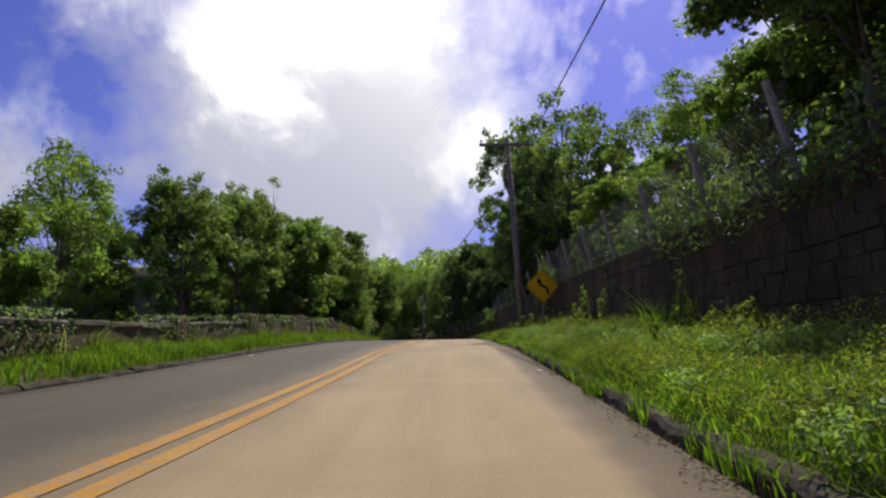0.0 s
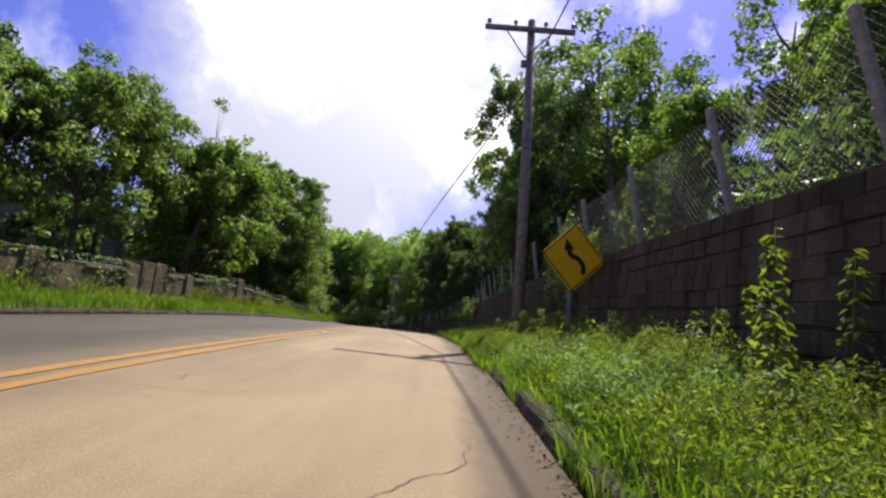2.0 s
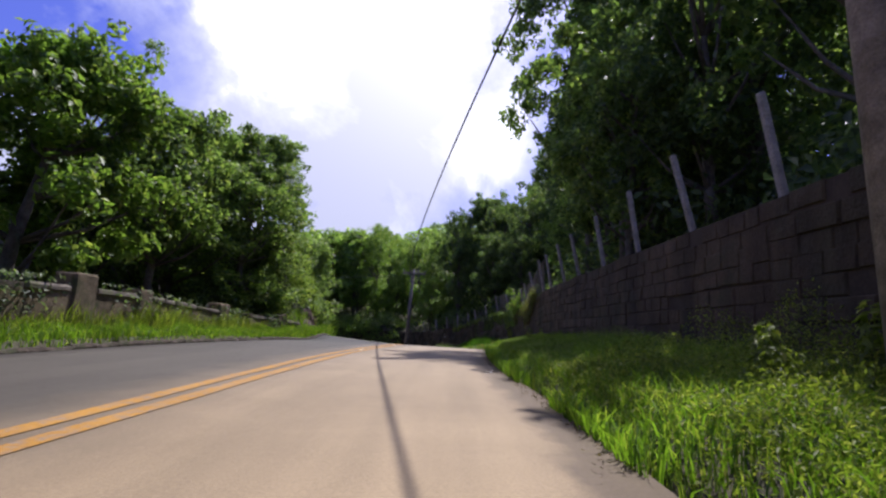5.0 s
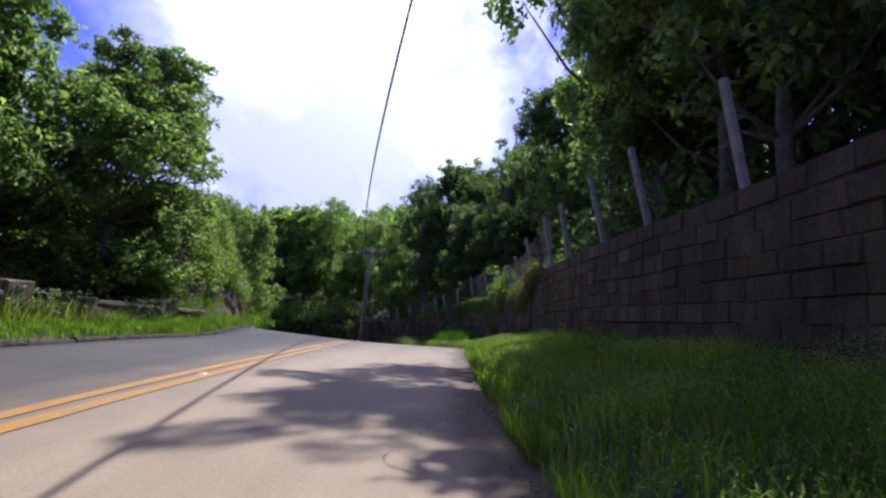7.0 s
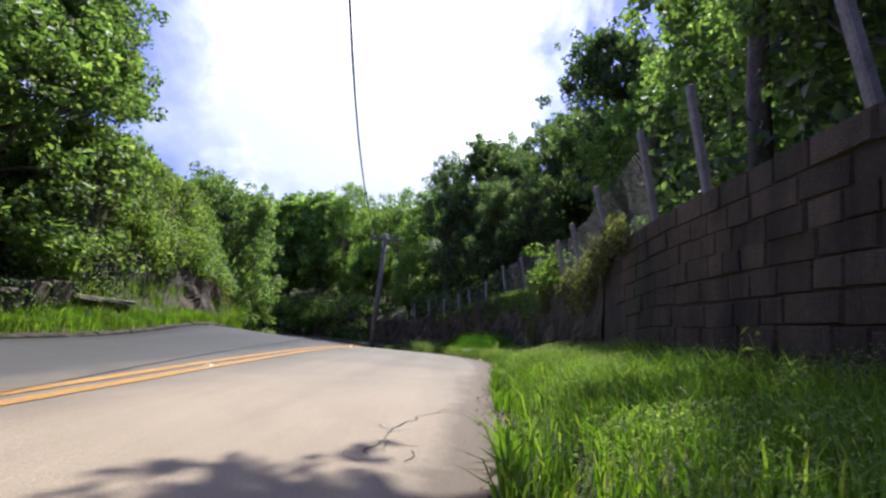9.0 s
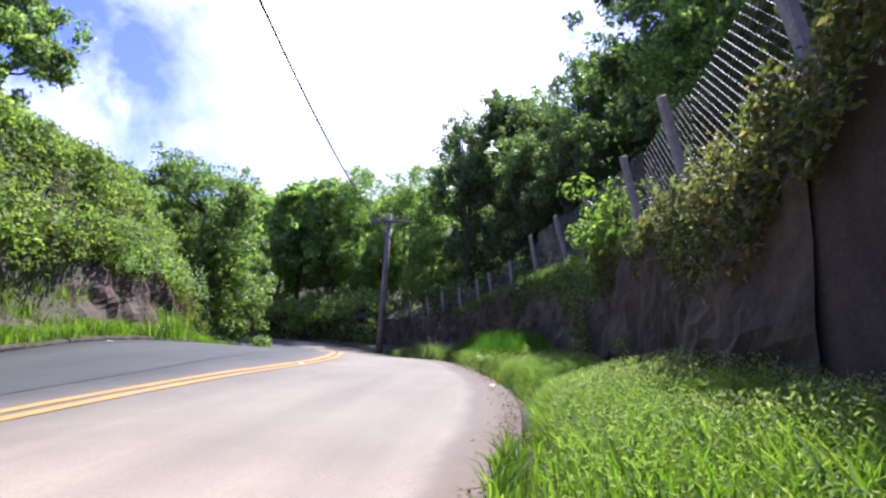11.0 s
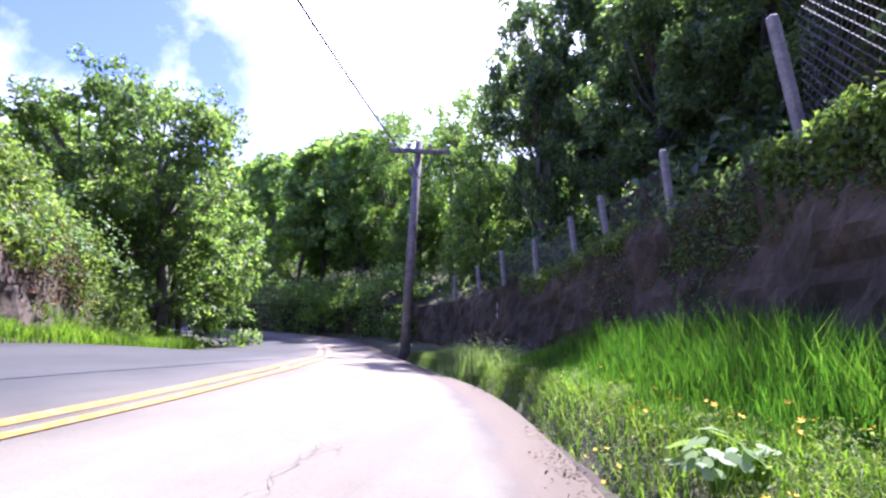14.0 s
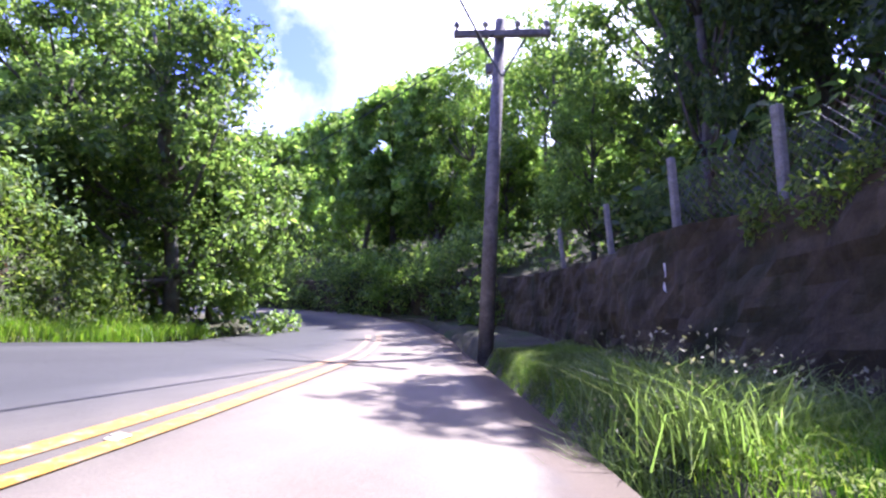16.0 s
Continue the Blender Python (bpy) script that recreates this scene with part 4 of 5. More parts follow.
def make_grass():
    rng = np.random.default_rng(21)
    p, u = verge_points(rng, 62000, -2, 35)
    h = (0.10 + 0.22 * u + 0.10 * rng.uniform(0, 1, len(u))) * (0.55 + 0.9 * patchiness(p, 0.9, 3.0)) * np.interp(p[:, 1], [10, 16, 31, 35], [0.7, 0.9, 0.9, 0.6])
    tagged(blades("verge_grass", p, h, 0.0085, M_GRASS, rng, 0.9), "lush bright green grass on the outer verge", "grass", kind="stuff")
    # tufts that hang over the kerb
    p, u = verge_points(rng, 17000, -2, 33, 3.5, -0.04)
    p = p[patchiness(p, 1.1, 12.0) > np.interp(p[:, 1], [11, 15], [0.72, 0.46])]
    back, _ = verge_points(rng, 12000, -1, 14, 3.0, 0.11)
    hang, _ = verge_points(rng, 3500, -1, 13, 5.0, 0.03)
    p = np.concatenate([p, back, hang[patchiness(hang, 1.4, 3.0) > 0.5]])
    p[:, 2] = np.maximum(p[:, 2], np.interp(p[:, 1], RIGHT[:110, 1], RIGHT[:110, 2]))
    h = rng.uniform(0.06, 0.2, len(p))
    tagged(blades("kerb_grass", p, h, 0.01, M_GRASS, rng, 1.1), "grass tufts hanging over the kerb stones", "grass", kind="stuff")
    # low broad-leaved weeds between the blades
    p, u = verge_points(rng, 150000, -1, 21)
    top = (0.07 + 0.34 * u ** 1.2 + 0.06) * (0.05 + 1.5 * patchiness(p, 1.7, 9.0) ** 1.5 + 0.8 * patchiness(p, 5.0, 29.0))
    c = p + np.column_stack([np.zeros((len(p), 2)), top * rng.uniform(0.35, 1.0, len(p))])
    tagged(leaf_cloud("verge_weeds", c, rng.normal(0, 0.6, c.shape) + (0, 0, 0.45), 0.03, M_WEED, rng, 1.1, 0.32), "low broad-leaved weeds on the outer verge", "weeds", kind="stuff")
    p, u = verge_points(rng, 75000, 20, 35)
    top = ((0.08 + 0.2 * u) * (0.3 + 1.4 * patchiness(p, 1.2, 19.0)) + 0.04)
    c = p + np.column_stack([np.zeros((len(p), 2)), top * rng.uniform(0.4, 1.0, len(p))])
    tagged(leaf_cloud("verge_weeds", c, rng.normal(0, 0.6, c.shape) + (0, 0, 0.45), 0.02, M_HERB, rng, 1.1, 0.3), "low grey-green herbs before the bend", "weeds", kind="stuff")
    # close ground cover of small herbs round the bend
    p, u = verge_points(rng, 170000, 33, 49.5, 0.9, -0.05)
    top = (0.02 + (0.05 + 0.14 * u) * (0.15 + 1.7 * patchiness(p, 1.3, 19.0) ** 1.4) * (0.5 + patchiness(p, 4.5, 27.0))) * np.interp(p[:, 1], [43, 46], [1.0, 0.6])
    c = p + np.column_stack([np.zeros((len(p), 2)), top * rng.uniform(0.05, 1.0, len(p))])
    tagged(leaf_cloud("verge_weeds", c, rng.normal(0, 0.5, c.shape) + (0, 0, 0.6), 0.024, M_HERB, rng, 1.0, 0.3), "close cover of grey-green herbs at the bend", "weeds", kind="stuff")
    p, u = verge_points(rng, 60000, 31.5, 49.5, 0.9, -0.03)
    h = (0.05 + 0.1 * u + 0.05 * rng.uniform(0, 1, len(u))) * (0.3 + 1.5 * patchiness(p, 1.0, 3.0)) * np.interp(p[:, 1], [43, 46], [1.0, 0.6])
    tagged(blades("verge_grass", p, h, 0.006, M_GRASS, rng, 1.4), "fine tangled grass on the verge at the bend", "grass", kind="stuff")
    # tall grass against the wall near the bend
    p, u = verge_points(rng, 34000, 38.8, 44.2, 0.6)
    keep = (u > 0.2) & (patchiness(p, 1.6, 41.0) > 0.33)
    p, u = p[keep], u[keep]
    tall = (0.12 + 0.4 * smooth01((u - 0.2) / 0.35) * (0.45 + 0.9 * patchiness(p, 2.6, 51.0))) * rng.uniform(0.5, 1.15, len(u)) * np.interp(p[:, 1], [38.8, 40.2, 42.6, 44.2], [0.4, 1.0, 1.0, 0.55])
    tagged(blades("tall_grass", p, tall, 0.0068, M_LUSH, rng, 0.42), "tall bright grass against the block wall", "grass", kind="stuff")
    p, u = inner_points(rng, 46000, -2, 50.5, 0.95)
    h = (0.07 + 0.16 * u + 0.07 * rng.uniform(0, 1, len(u))) * (0.25 + 1.5 * patchiness(p, 1.1, 5.0) ** 1.3 + 0.3 * patchiness(p, 4.0, 8.0)) * np.interp(p[:, 1], [15, 19, 30, 35, 49], [1.0, 0.75, 0.8, 1.4, 1.3])
    tagged(blades("verge_grass", p, h, 0.014, M_GRASS, rng, 0.7), "short bright green grass on the inner verge", "grass", kind="stuff")
    p, u = inner_points(rng, 16000, 4, 37, 0.4)
    p[:, 0] -= 0.75
    h = rng.uniform(0.15, 0.55, len(p)) * (0.2 + 1.4 * patchiness(p, 0.9, 15.0))
    tagged(blades("wall_foot_grass", p, h, 0.014, M_WEED, rng, 0.6), "rank grass and weeds at the low wall's foot", "grass", kind="stuff")


def woody_growth():
    rng = np.random.default_rng(31)
    # undergrowth on the slope above the retaining wall
    k = rng.integers(6, len(WALL) - 30, 1500)
    t = WALL[np.minimum(k + 1, len(WALL) - 1), :2] - WALL[k, :2]
    t /= np.linalg.norm(t, axis=1)[:, None]
    out = np.column_stack([t[:, 1], -t[:, 0]])
    far = 1.0 + 9.0 * rng.uniform(0, 1, len(k)) ** 1.3
    q = WALL[k, :2] + out * far[:, None]
    z = ground_height(q)
    rows = [(x, y, h + r * 0.5 + rng.uniform(0, 0.5), r) for (x, y), h, r in zip(q, z, rng.uniform(0.3, 0.85, len(k)))]
    c, o = clump_points(rng, rows, 140)
    tagged(leaf_cloud("undergrowth", c, o, 0.17, M_LEAF_SHADED, rng), "dark shrubs and creepers on the wooded slope", "undergrowth", kind="stuff")
    # taller thicket further up the slope, deep shade in its leaf colour
    n = 420
    q = np.column_stack([rng.uniform(5.2, 9.5, n), rng.uniform(24.5, 52, n)])
    q = q[q[:, 0] > np.interp(q[:, 1], [17, 34, 36, 45, 52], [5.0, 5.4, 6.2, 5.4, 3.0])]
    z = ground_height(q)
    rows = [(x, y, h + rng.uniform(0.4, 4.2), r) for (x, y), h, r in zip(q, z, rng.uniform(0.55, 1.0, len(q)))]
    c, o = clump_points(rng, rows, 110)
    tagged(leaf_cloud("undergrowth", c, o, 0.24, M_LEAF_SHADED, rng, aspect=0.8, far=True), "deep shaded thicket on the wooded slope", "undergrowth", kind="stuff")
    # bushes behind the low wall, the trees' shade in their leaf colour
    n = 460
    q = np.column_stack([rng.uniform(-13, -7.6, n), rng.uniform(-2, 36.5, n)])
    z = ground_height(q)
    rows = [(x, y, h + r * 0.5 + rng.uniform(0, 0.35), r) for (x, y), h, r in zip(q, z, rng.uniform(0.3, 0.65, n))]
    c, o = clump_points(rng, rows, 140)
    tagged(leaf_cloud("undergrowth", c, o, 0.17, M_LEAF_SHADED, rng), "green shrubs behind the low wall", "undergrowth", kind="stuff")
    # beyond the bend
    n = 500
    q = np.column_stack([rng.uniform(-34, -2.5, n), rng.uniform(47, 76, n)])
    d, _ = nearest(CENTRE, q)
    q = q[(d > 5.0) | (d < -6.5)]
    z = ground_height(q)
    rows = [(x, y, h + r * 0.6 + rng.uniform(0, 1.2), r) for (x, y), h, r in zip(q, z, rng.uniform(0.5, 1.2, len(q)))]
    c, o = clump_points(rng, rows, 110)
    tagged(leaf_cloud("undergrowth", c, o, 0.22, M_LEAF_SUNNY, rng), "leafy shrubs beyond the road bend", "undergrowth", kind="stuff")


def bend_thicket():
    """Shrubs between road and wall past the bend."""
    rng = np.random.default_rng(35)
    k = np.where((WALL[:, 1] > 53.2) & (WALL[:, 0] > -30))[0]
    rows = []
    for i in rng.choice(k[:-1], 420):
        t = WALL[i + 1, :2] - WALL[i, :2]
        t /= np.linalg.norm(t)
        q = WALL[i, :2] + np.array([-t[1], t[0]]) * rng.uniform(-0.2, 0.75)
        r = rng.uniform(0.22, 0.5)
        z = float(ground_height(q[None])[0])
        rows.append((q[0], q[1], min(z, 0.2) + rng.uniform(0.1, 2.3) ** 1.0, r))
    c, o = clump_points(rng, rows, 420)
    tagged(leaf_cloud("undergrowth", c, o, 0.14, M_LEAF, rng), "dark shrubs crowding the road past the bend", "undergrowth", kind="stuff")
    rows = [(-7.5 + x, 57.0 + y, 0.3 + z, r) for x, y, z, r in zip(rng.normal(0, 0.55, 30), rng.normal(0, 0.4, 30), rng.uniform(0, 1.6, 30), rng.uniform(0.2, 0.4, 30))]
    c, o = clump_points(rng, rows, 700)
    tagged(leaf_cloud("bush", c, o, 0.12, M_LEAF_LIGHT, rng), "bright green bush at the outer road edge", "bush")


def bank_vines():
    """Creepers over the rocky bank on the inner side, and over the retaining wall."""
    rng = np.random.default_rng(33)
    p, u = inner_points(rng, 30000, 33.2, 49.4, 5.0)
    p2, u2 = inner_points(rng, 40000, 33.6, 49.2, 2.4)
    p, u = np.concatenate([p, p2]), np.concatenate([u, u2 * 2.4 / 5.0])

    def bare_rock(p, u):
        low = np.interp(p[:, 1], [36, 39, 42, 44, 45.6, 46.4], [1.7, 2.2, 2.1, 1.8, 1.5, 0.3])
        return (u < 0.165) | ((u < 0.3) & (p[:, 1] > 36.5) & (p[:, 1] < 46.0) & (p[:, 2] < low))
    gone = bare_rock(p, u)
    p = p[~gone]
    c = p + np.column_stack([rng.normal(0, 0.06, (len(p), 2)), rng.uniform(0.0, 0.3, len(p))])
    tagged(leaf_cloud("bank_vines", c, rng.normal(0, 0.35, c.shape) + (0.4, -0.2, 0.7), 0.085, M_VINE, rng), "thick leafy vines hanging over a rocky bank", "vines", kind="stuff")
    # cushions of creeper piled on the bank
    p, u = inner_points(rng, 900, 33.4, 49.0, 4.2)
    p2, u2 = inner_points(rng, 900, 34.0, 48.8, 1.6)
    p, u = np.concatenate([p, p2 ]), np.concatenate([u * 4.2 / 5.0, u2 * 1.6 / 5.0])
    keep = ~bare_rock(p, u - 0.05) & (patchiness(p, 1.3, 6.0) > 0.36)
    rows = [(x, y, z + r * 0.25, r) for (x, y, z), r in zip(p[keep], rng.uniform(0.16, 0.5, int(keep.sum())))]
    # creeper tips that droop over the rock
    for y in rng.uniform(36.6, 45.0, 130):
        i = int(np.argmin(np.abs(LEFT[:140, 1] - y)))
        e, q = LEFT[i], (LEFT[i] - CENTRE[i])[:2]
        q = e[:2] + q / np.linalg.norm(q) * rng.uniform(0.75, 1.25)
        rows.append((q[0], y, e[2] + rng.uniform(1.4, 2.2) + 0.25 * math.sin(y * 2.1), rng.uniform(0.14, 0.3)))
    c, o = clump_points(rng, rows, 640)
    tagged(leaf_cloud("bank_vines", c, o, 0.095, M_VINE, rng), "cushions of pale green creeper on the bank", "vines", kind="stuff")
    # Dark strands below bright wall-top ones carry shade in their leaf colour
    for y0, y1, n, drop, label in ((31.2, 34.4, 4600, 0.45, "half-dry vines hanging over the block wall"), (34.2, 36.6, 2600, 0.4, "half-dry creeper patches on the block wall"), (36.0, 43.4, 7000, 0.6, "dark creepers along the top of the block wall"), (37.2, 41.6, 7000, 0.34, "bright creepers piled on the block wall top"), (43.4, 46.2, 2200, 0.24, "low creepers on the curved wall top"),
                                  (2.0, 7.8, 2600, 0.35, "dark creepers draped over fence and wall"), (15.4, 18.4, 2200, 0.75, "vines hanging from the fence onto the wall"),
                                  (40.6, 44.4, 1700, 1.1, "dark creepers hanging down the block wall")):
        k = np.where((WALL[:, 1] > y0) & (WALL[:, 1] < y1) & (np.arange(len(WALL)) < 170))[0]
        i = rng.choice(k, n)
        t = WALL[i + 1, :2] - WALL[i, :2]
        t /= np.linalg.norm(t, axis=1)[:, None]
        out = np.column_stack([-t[:, 1], t[:, 0]])
        q = WALL[i, :2] + t * rng.uniform(-0.2, 0.2, (n, 1))
        thick = patchiness(q, 0.8, 4.0)
        fall = rng.uniform(-1.1 if y0 < 20 else 0.0 if y0 > 35 else -0.25, 1.0, n)
        down = fall * drop * (0.3 + 1.3 * thick) * (0.25 + 0.75 * smooth01((q[:, 1] - y0) / 1.6))
        bulge = 0.05 + (0.42 if y0 < 31 else 0.26) * thick * rng.uniform(0.1, 1, n) * (1 - 0.6 * np.abs(fall))
        down += (0.22 if y0 < 34 else 0.12) * np.array([noise.noise(Vector((v[0] * 2.3, v[1] * 2.3, 7.0))) for v in q]) + rng.normal(0, 0.05, n)
        c = np.column_stack([q + out * bulge[:, None], WALL[i, 2] + 0.05 - down])
        o = np.column_stack([out, np.full(n, 0.4)])
        tagged(leaf_cloud("wall_vines", c, o, 0.065 if y0 < 31 else 0.05, M_LEAF_SHADED if y0 < 20 or drop > 1 or y0 == 36.0 else M_DRY_VINE if y0 < 35 else M_VINE, rng, 1.1), label, "vines", kind="stuff")


def dry_creepers():
    """Dead red-brown strands and pale hanging tufts on the bank near the bend."""
    rng = np.random.default_rng(52)

    def strands(count, y0, y1, high, low, out0, out1):
        runs = []
        for y in rng.uniform(y0, y1, count):
            i = int(np.argmin(np.abs(LEFT[:140, 1] - y)))
            e, d = LEFT[i], (LEFT[i] - CENTRE[i])[:2]
            d = d / np.linalg.norm(d)
            top, far = rng.uniform(0.6, 1.0) * high, rng.uniform(out0, out1)
            for f in np.linspace(0, 1, int(rng.integers(8, 20))):
                q = e[:2] + d * (far - 0.25 * f) + rng.normal(0, 0.05, 2)
                runs.append((q[0], y + rng.normal(0, 0.07), e[2] + top + (low - top) * f * rng.uniform(0.7, 1.0)))
        return np.array(runs)
    c = strands(55, 44.0, 46.0, 2.2, 0.5, 0.9, 1.5)
    tagged(leaf_cloud("dry_creeper", c, np.tile((0.8, -0.3, 0.2), (len(c), 1)), 0.075, M_DEAD_VINE, rng, 0.8), "dead red-brown creeper strands hanging on the bank", "vines", kind="stuff")
    c = strands(60, 40.0, 47.5, 2.7, 1.5, 0.75, 1.3)
    tagged(leaf_cloud("hanging_creeper", c, np.tile((0.8, -0.3, 0.4), (len(c), 1)), 0.095, M_LEAF_PALE, rng, 0.8), "pale green creeper tufts hanging over the rock", "vines", kind="stuff")


def low_wall_ivy():
    """Creeper and moss tufts over the low wall."""
    rng = np.random.default_rng(44)
    n = 8000
    y = rng.uniform(1, 36.5, n)
    keep = np.array([noise.noise(Vector((v * 0.55, 0, 3.0))) for v in y]) + rng.normal(0, 0.12, n) > 0.02
    y = y[keep]
    x = np.interp(y, LOW_WALL[:, 1], LOW_WALL[:, 0])
    z = np.interp(y, LOW_WALL[:, 1], LOW_WALL[:, 2])
    c = np.column_stack([x + rng.uniform(-0.3, 0.12, len(y)), y, z + 0.06 - 0.55 * rng.uniform(0, 1, len(y)) ** 2])
    c[c[:, 2] < z - 0.12, 0] = (x + rng.uniform(0.02, 0.12, len(y)))[c[:, 2] < z - 0.12]
    tagged(leaf_cloud("wall_creeper", c, np.tile((0.8, 0, 0.4), (len(y), 1)), 0.075, M_LEAF_SHADED, rng), "patchy creeper over the low masonry wall", "vines", kind="stuff")


def rock_bank():
    """Bare rock at the foot of the bank."""
    k = np.where((LEFT[:, 1] > 37.2) & (LEFT[:, 1] < 46.4) & (np.arange(len(LEFT)) < 140))[0]
    base = spline(LEFT[k], 0.16)
    d = np.gradient(base[:, :2], axis=0)
    d /= np.linalg.norm(d, axis=1)[:, None]
    out = np.column_stack([-d[:, 1], d[:, 0]])
    rows = 16
    verts, faces = [], []
    for j, (b, o) in enumerate(zip(base, out)):
        ends = min(1.0, j / 16, (len(base) - 1 - j) / 10)
        for r in range(rows):
            f = r / (rows - 1)
            n1 = noise.noise(Vector((b[0] * 0.9, b[1] * 0.9, f * 1.6)))
            n2 = noise.noise(Vector((b[0] * 3.1, b[1] * 3.1, f * 4.5 + 7)))
            ridge = abs(noise.noise(Vector((b[1] * 1.6 + f * 0.8, b[0] * 0.5, 3.3))))
            away = 0.86 + 0.34 * f ** 1.3 + 0.3 * n1 + 0.14 * n2 - 0.26 * ridge
            verts.append((b[0] + o[0] * away, b[1] + o[1] * away, b[2] - 0.15 + (0.15 + 1.75 * f) * (0.05 + 0.95 * ends) + 0.15 * n1 * ends))
    for j in range(len(base) - 1):
        for r in range(rows - 1):
            a = j * rows + r
            faces.append((a, a + 1, a + rows + 1, a + rows))
    tagged(mesh_object("rock_bank", verts, faces, M_ROCK), "bare brown rock face under hanging vines", "rock", kind="structure")


make_grass()
woody_growth()
rock_bank()
low_wall_ivy()
bend_thicket()
bank_vines()
dry_creepers()

# ---------------------------------------------------------------- fence on the retaining wall


def along_wall(y):
    i = int(np.argmin(np.abs(WALL[:170, 1] - y)))
    p, q = WALL[i], WALL[i + 1]
    d = (q - p)[:2]
    d /= np.linalg.norm(d)
    return p, d, np.array([d[1], -d[0]])


def post_mesh():
    """A square concrete post with a bevelled, slightly bent head."""
    bm = bm_box(0.07, 0.07, 1.22, (0, 0, 0.36), 0.012)
    for v in bm.verts:
        if v.co.z > 0.9:
            v.co.x -= 0.03
            v.co.x *= 0.9
    me = bpy.data.meshes.new("post")
    bm.to_mesh(me)
    bm.free()
    me.materials.append(M_POST)
    return me


POST = post_mesh()


def fence_run(ys, height, netted, label, tall=1.0):
    """Concrete posts along the wall top with wire netting between them; netted: the spans that have it."""
    root = tagged(new("chain_link_fence"), label, "fence", "fences")
    rng = random.Random(int(ys[0] * 10))
    places = []
    for y in ys:
        p, d, out = along_wall(y)
        foot = Vector((*(p[:2] + out * 0.1), p[2]))
        ob = new("post", POST)
        ob.parent = root
        ob.matrix_basis = Matrix.Translation(foot) @ pose(0, 0, 0, rng.uniform(-3, 3), rng.uniform(-13, -7) if ys[0] < 40 else rng.uniform(-5, -1), math.degrees(math.atan2(d[1], d[0])) - 90) @ Matrix.Diagonal((1, 1, tall, 1))
        places.append(foot)
    # crossing wires in each span
    wires = []
    for i, (a, b) in enumerate(zip(places[:-1], places[1:])):
        if i not in netted:
            continue
        span = (b - a).length
        u = (b - a) / span
        n = int((span + height) / 0.075)
        for k in range(n):
            s = k * 0.075 - height
            for way in (1, -1):
                pts = []
                for t in (0.0, 0.5, 1.0):
                    x = s + height * t if way > 0 else s + height * (1 - t)
                    pts.append((x, t))
                lo, hi = 0.0, 1.0
                x0, x1 = pts[0][0], pts[2][0]
                for bound in (0.0, span):
                    if (x0 - bound) * (x1 - bound) < 0:
                        t = (bound - x0) / (x1 - x0)
                        if (x0 < 0 or x0 > span) and ((bound == 0.0) == (x0 < 0)):
                            lo = max(lo, t)
                        else:
                            hi = min(hi, t)
                if hi - lo < 0.03 or max(x0, x1) <= 0 or min(x0, x1) >= span:
                    continue
                ends = []
                for t in (lo, hi):
                    x = x0 + (x1 - x0) * t
                    ends.append(a + u * x + Vector((0, 0, 0.04 + t * height + 0.02 * math.sin(x * 3))))
                wires.append((ends, 0.0032))
    if not wires:
        return root
    net = tubes("netting", wires, M_WIRE, 3, False)
    tagged(net, kind="stuff")
    under(net, root, "rusty grey wire netting")
    return root


fence_run([2.9, 4.8, 6.7, 8.6, 10.3, 12.05, 14.3, 16.2, 18.0], 1.05, range(1, 8), "concrete posts with grey wire netting on the wall", 1.1)
fence_run([20.2, 21.9, 23.6, 25.3, 27.05, 28.45, 29.75], 0.9, (), "bare concrete posts along the wall top", 0.97)
fence_run([31.2, 32.4, 34.0, 35.4, 37.2, 39.2, 41.1], 0.95, range(6), "concrete posts with wire netting above vines")
fence_run([42.95, 44.1, 45.1, 46.15, 47.2, 48.8, 50.6], 0.5, (0, 2, 3), "grey concrete posts along the curved wall", 0.72)

# ---------------------------------------------------------------- small things on road and verge


def road_height(x, y):
    i = int(np.argmin(np.abs(CENTRE[:, 0] - x) * 0.3 + np.abs(CENTRE[:, 1] - y)))
    c, e = CENTRE[i], (RIGHT[i] if x > CENTRE[i, 0] else LEFT[i])
    j = min(i + 1, len(CENTRE) - 1) if y > c[1] else max(i - 1, 0)
    slope = (CENTRE[j, 2] - c[2]) / (CENTRE[j, 1] - c[1]) if abs(CENTRE[j, 1] - c[1]) > 0.05 else 0
    f = min(1.0, abs(x - c[0]) / max(0.5, np.linalg.norm((e - c)[:2])))
    return float(c[2] + (e[2] - c[2]) * f + slope * (y - c[1]))


def crack(seed, x, y, length, heading, width, branches=2):
    """A wandering crack, a chain of thin slivers."""
    rng = random.Random(seed)
    verts, faces = [], []

    def run(x, y, a, n, w):
        last = None
        for k in range(n):
            ww = 0.36 * w * (1 - 0.6 * k / n) * rng.uniform(0.4, 1.4)
            nx, ny = math.cos(a + 1.57) * ww, math.sin(a + 1.57) * ww
            z = road_height(x, y) + 0.004
            verts.extend([(x + nx, y + ny, z), (x - nx, y - ny, z)])
            if last is not None:
                faces.append((last, last + 1, last + 3, last + 2))
            last = len(verts) - 2
            a = heading + (a - heading) * 0.7 + rng.uniform(-0.7, 0.7)
            x, y = x + math.cos(a) * 0.05, y + math.sin(a) * 0.05
            if branches and rng.random() < 0.03:
                run(x, y, a + rng.choice((-1, 1)) * 0.9, int(n * 0.3), w * 0.7)

    run(x, y, heading, int(length / 0.05), width)
    tagged(mesh_object("road_crack", verts, faces, M_CRACK), "fine dark crack in the worn asphalt", "crack", kind="structure")


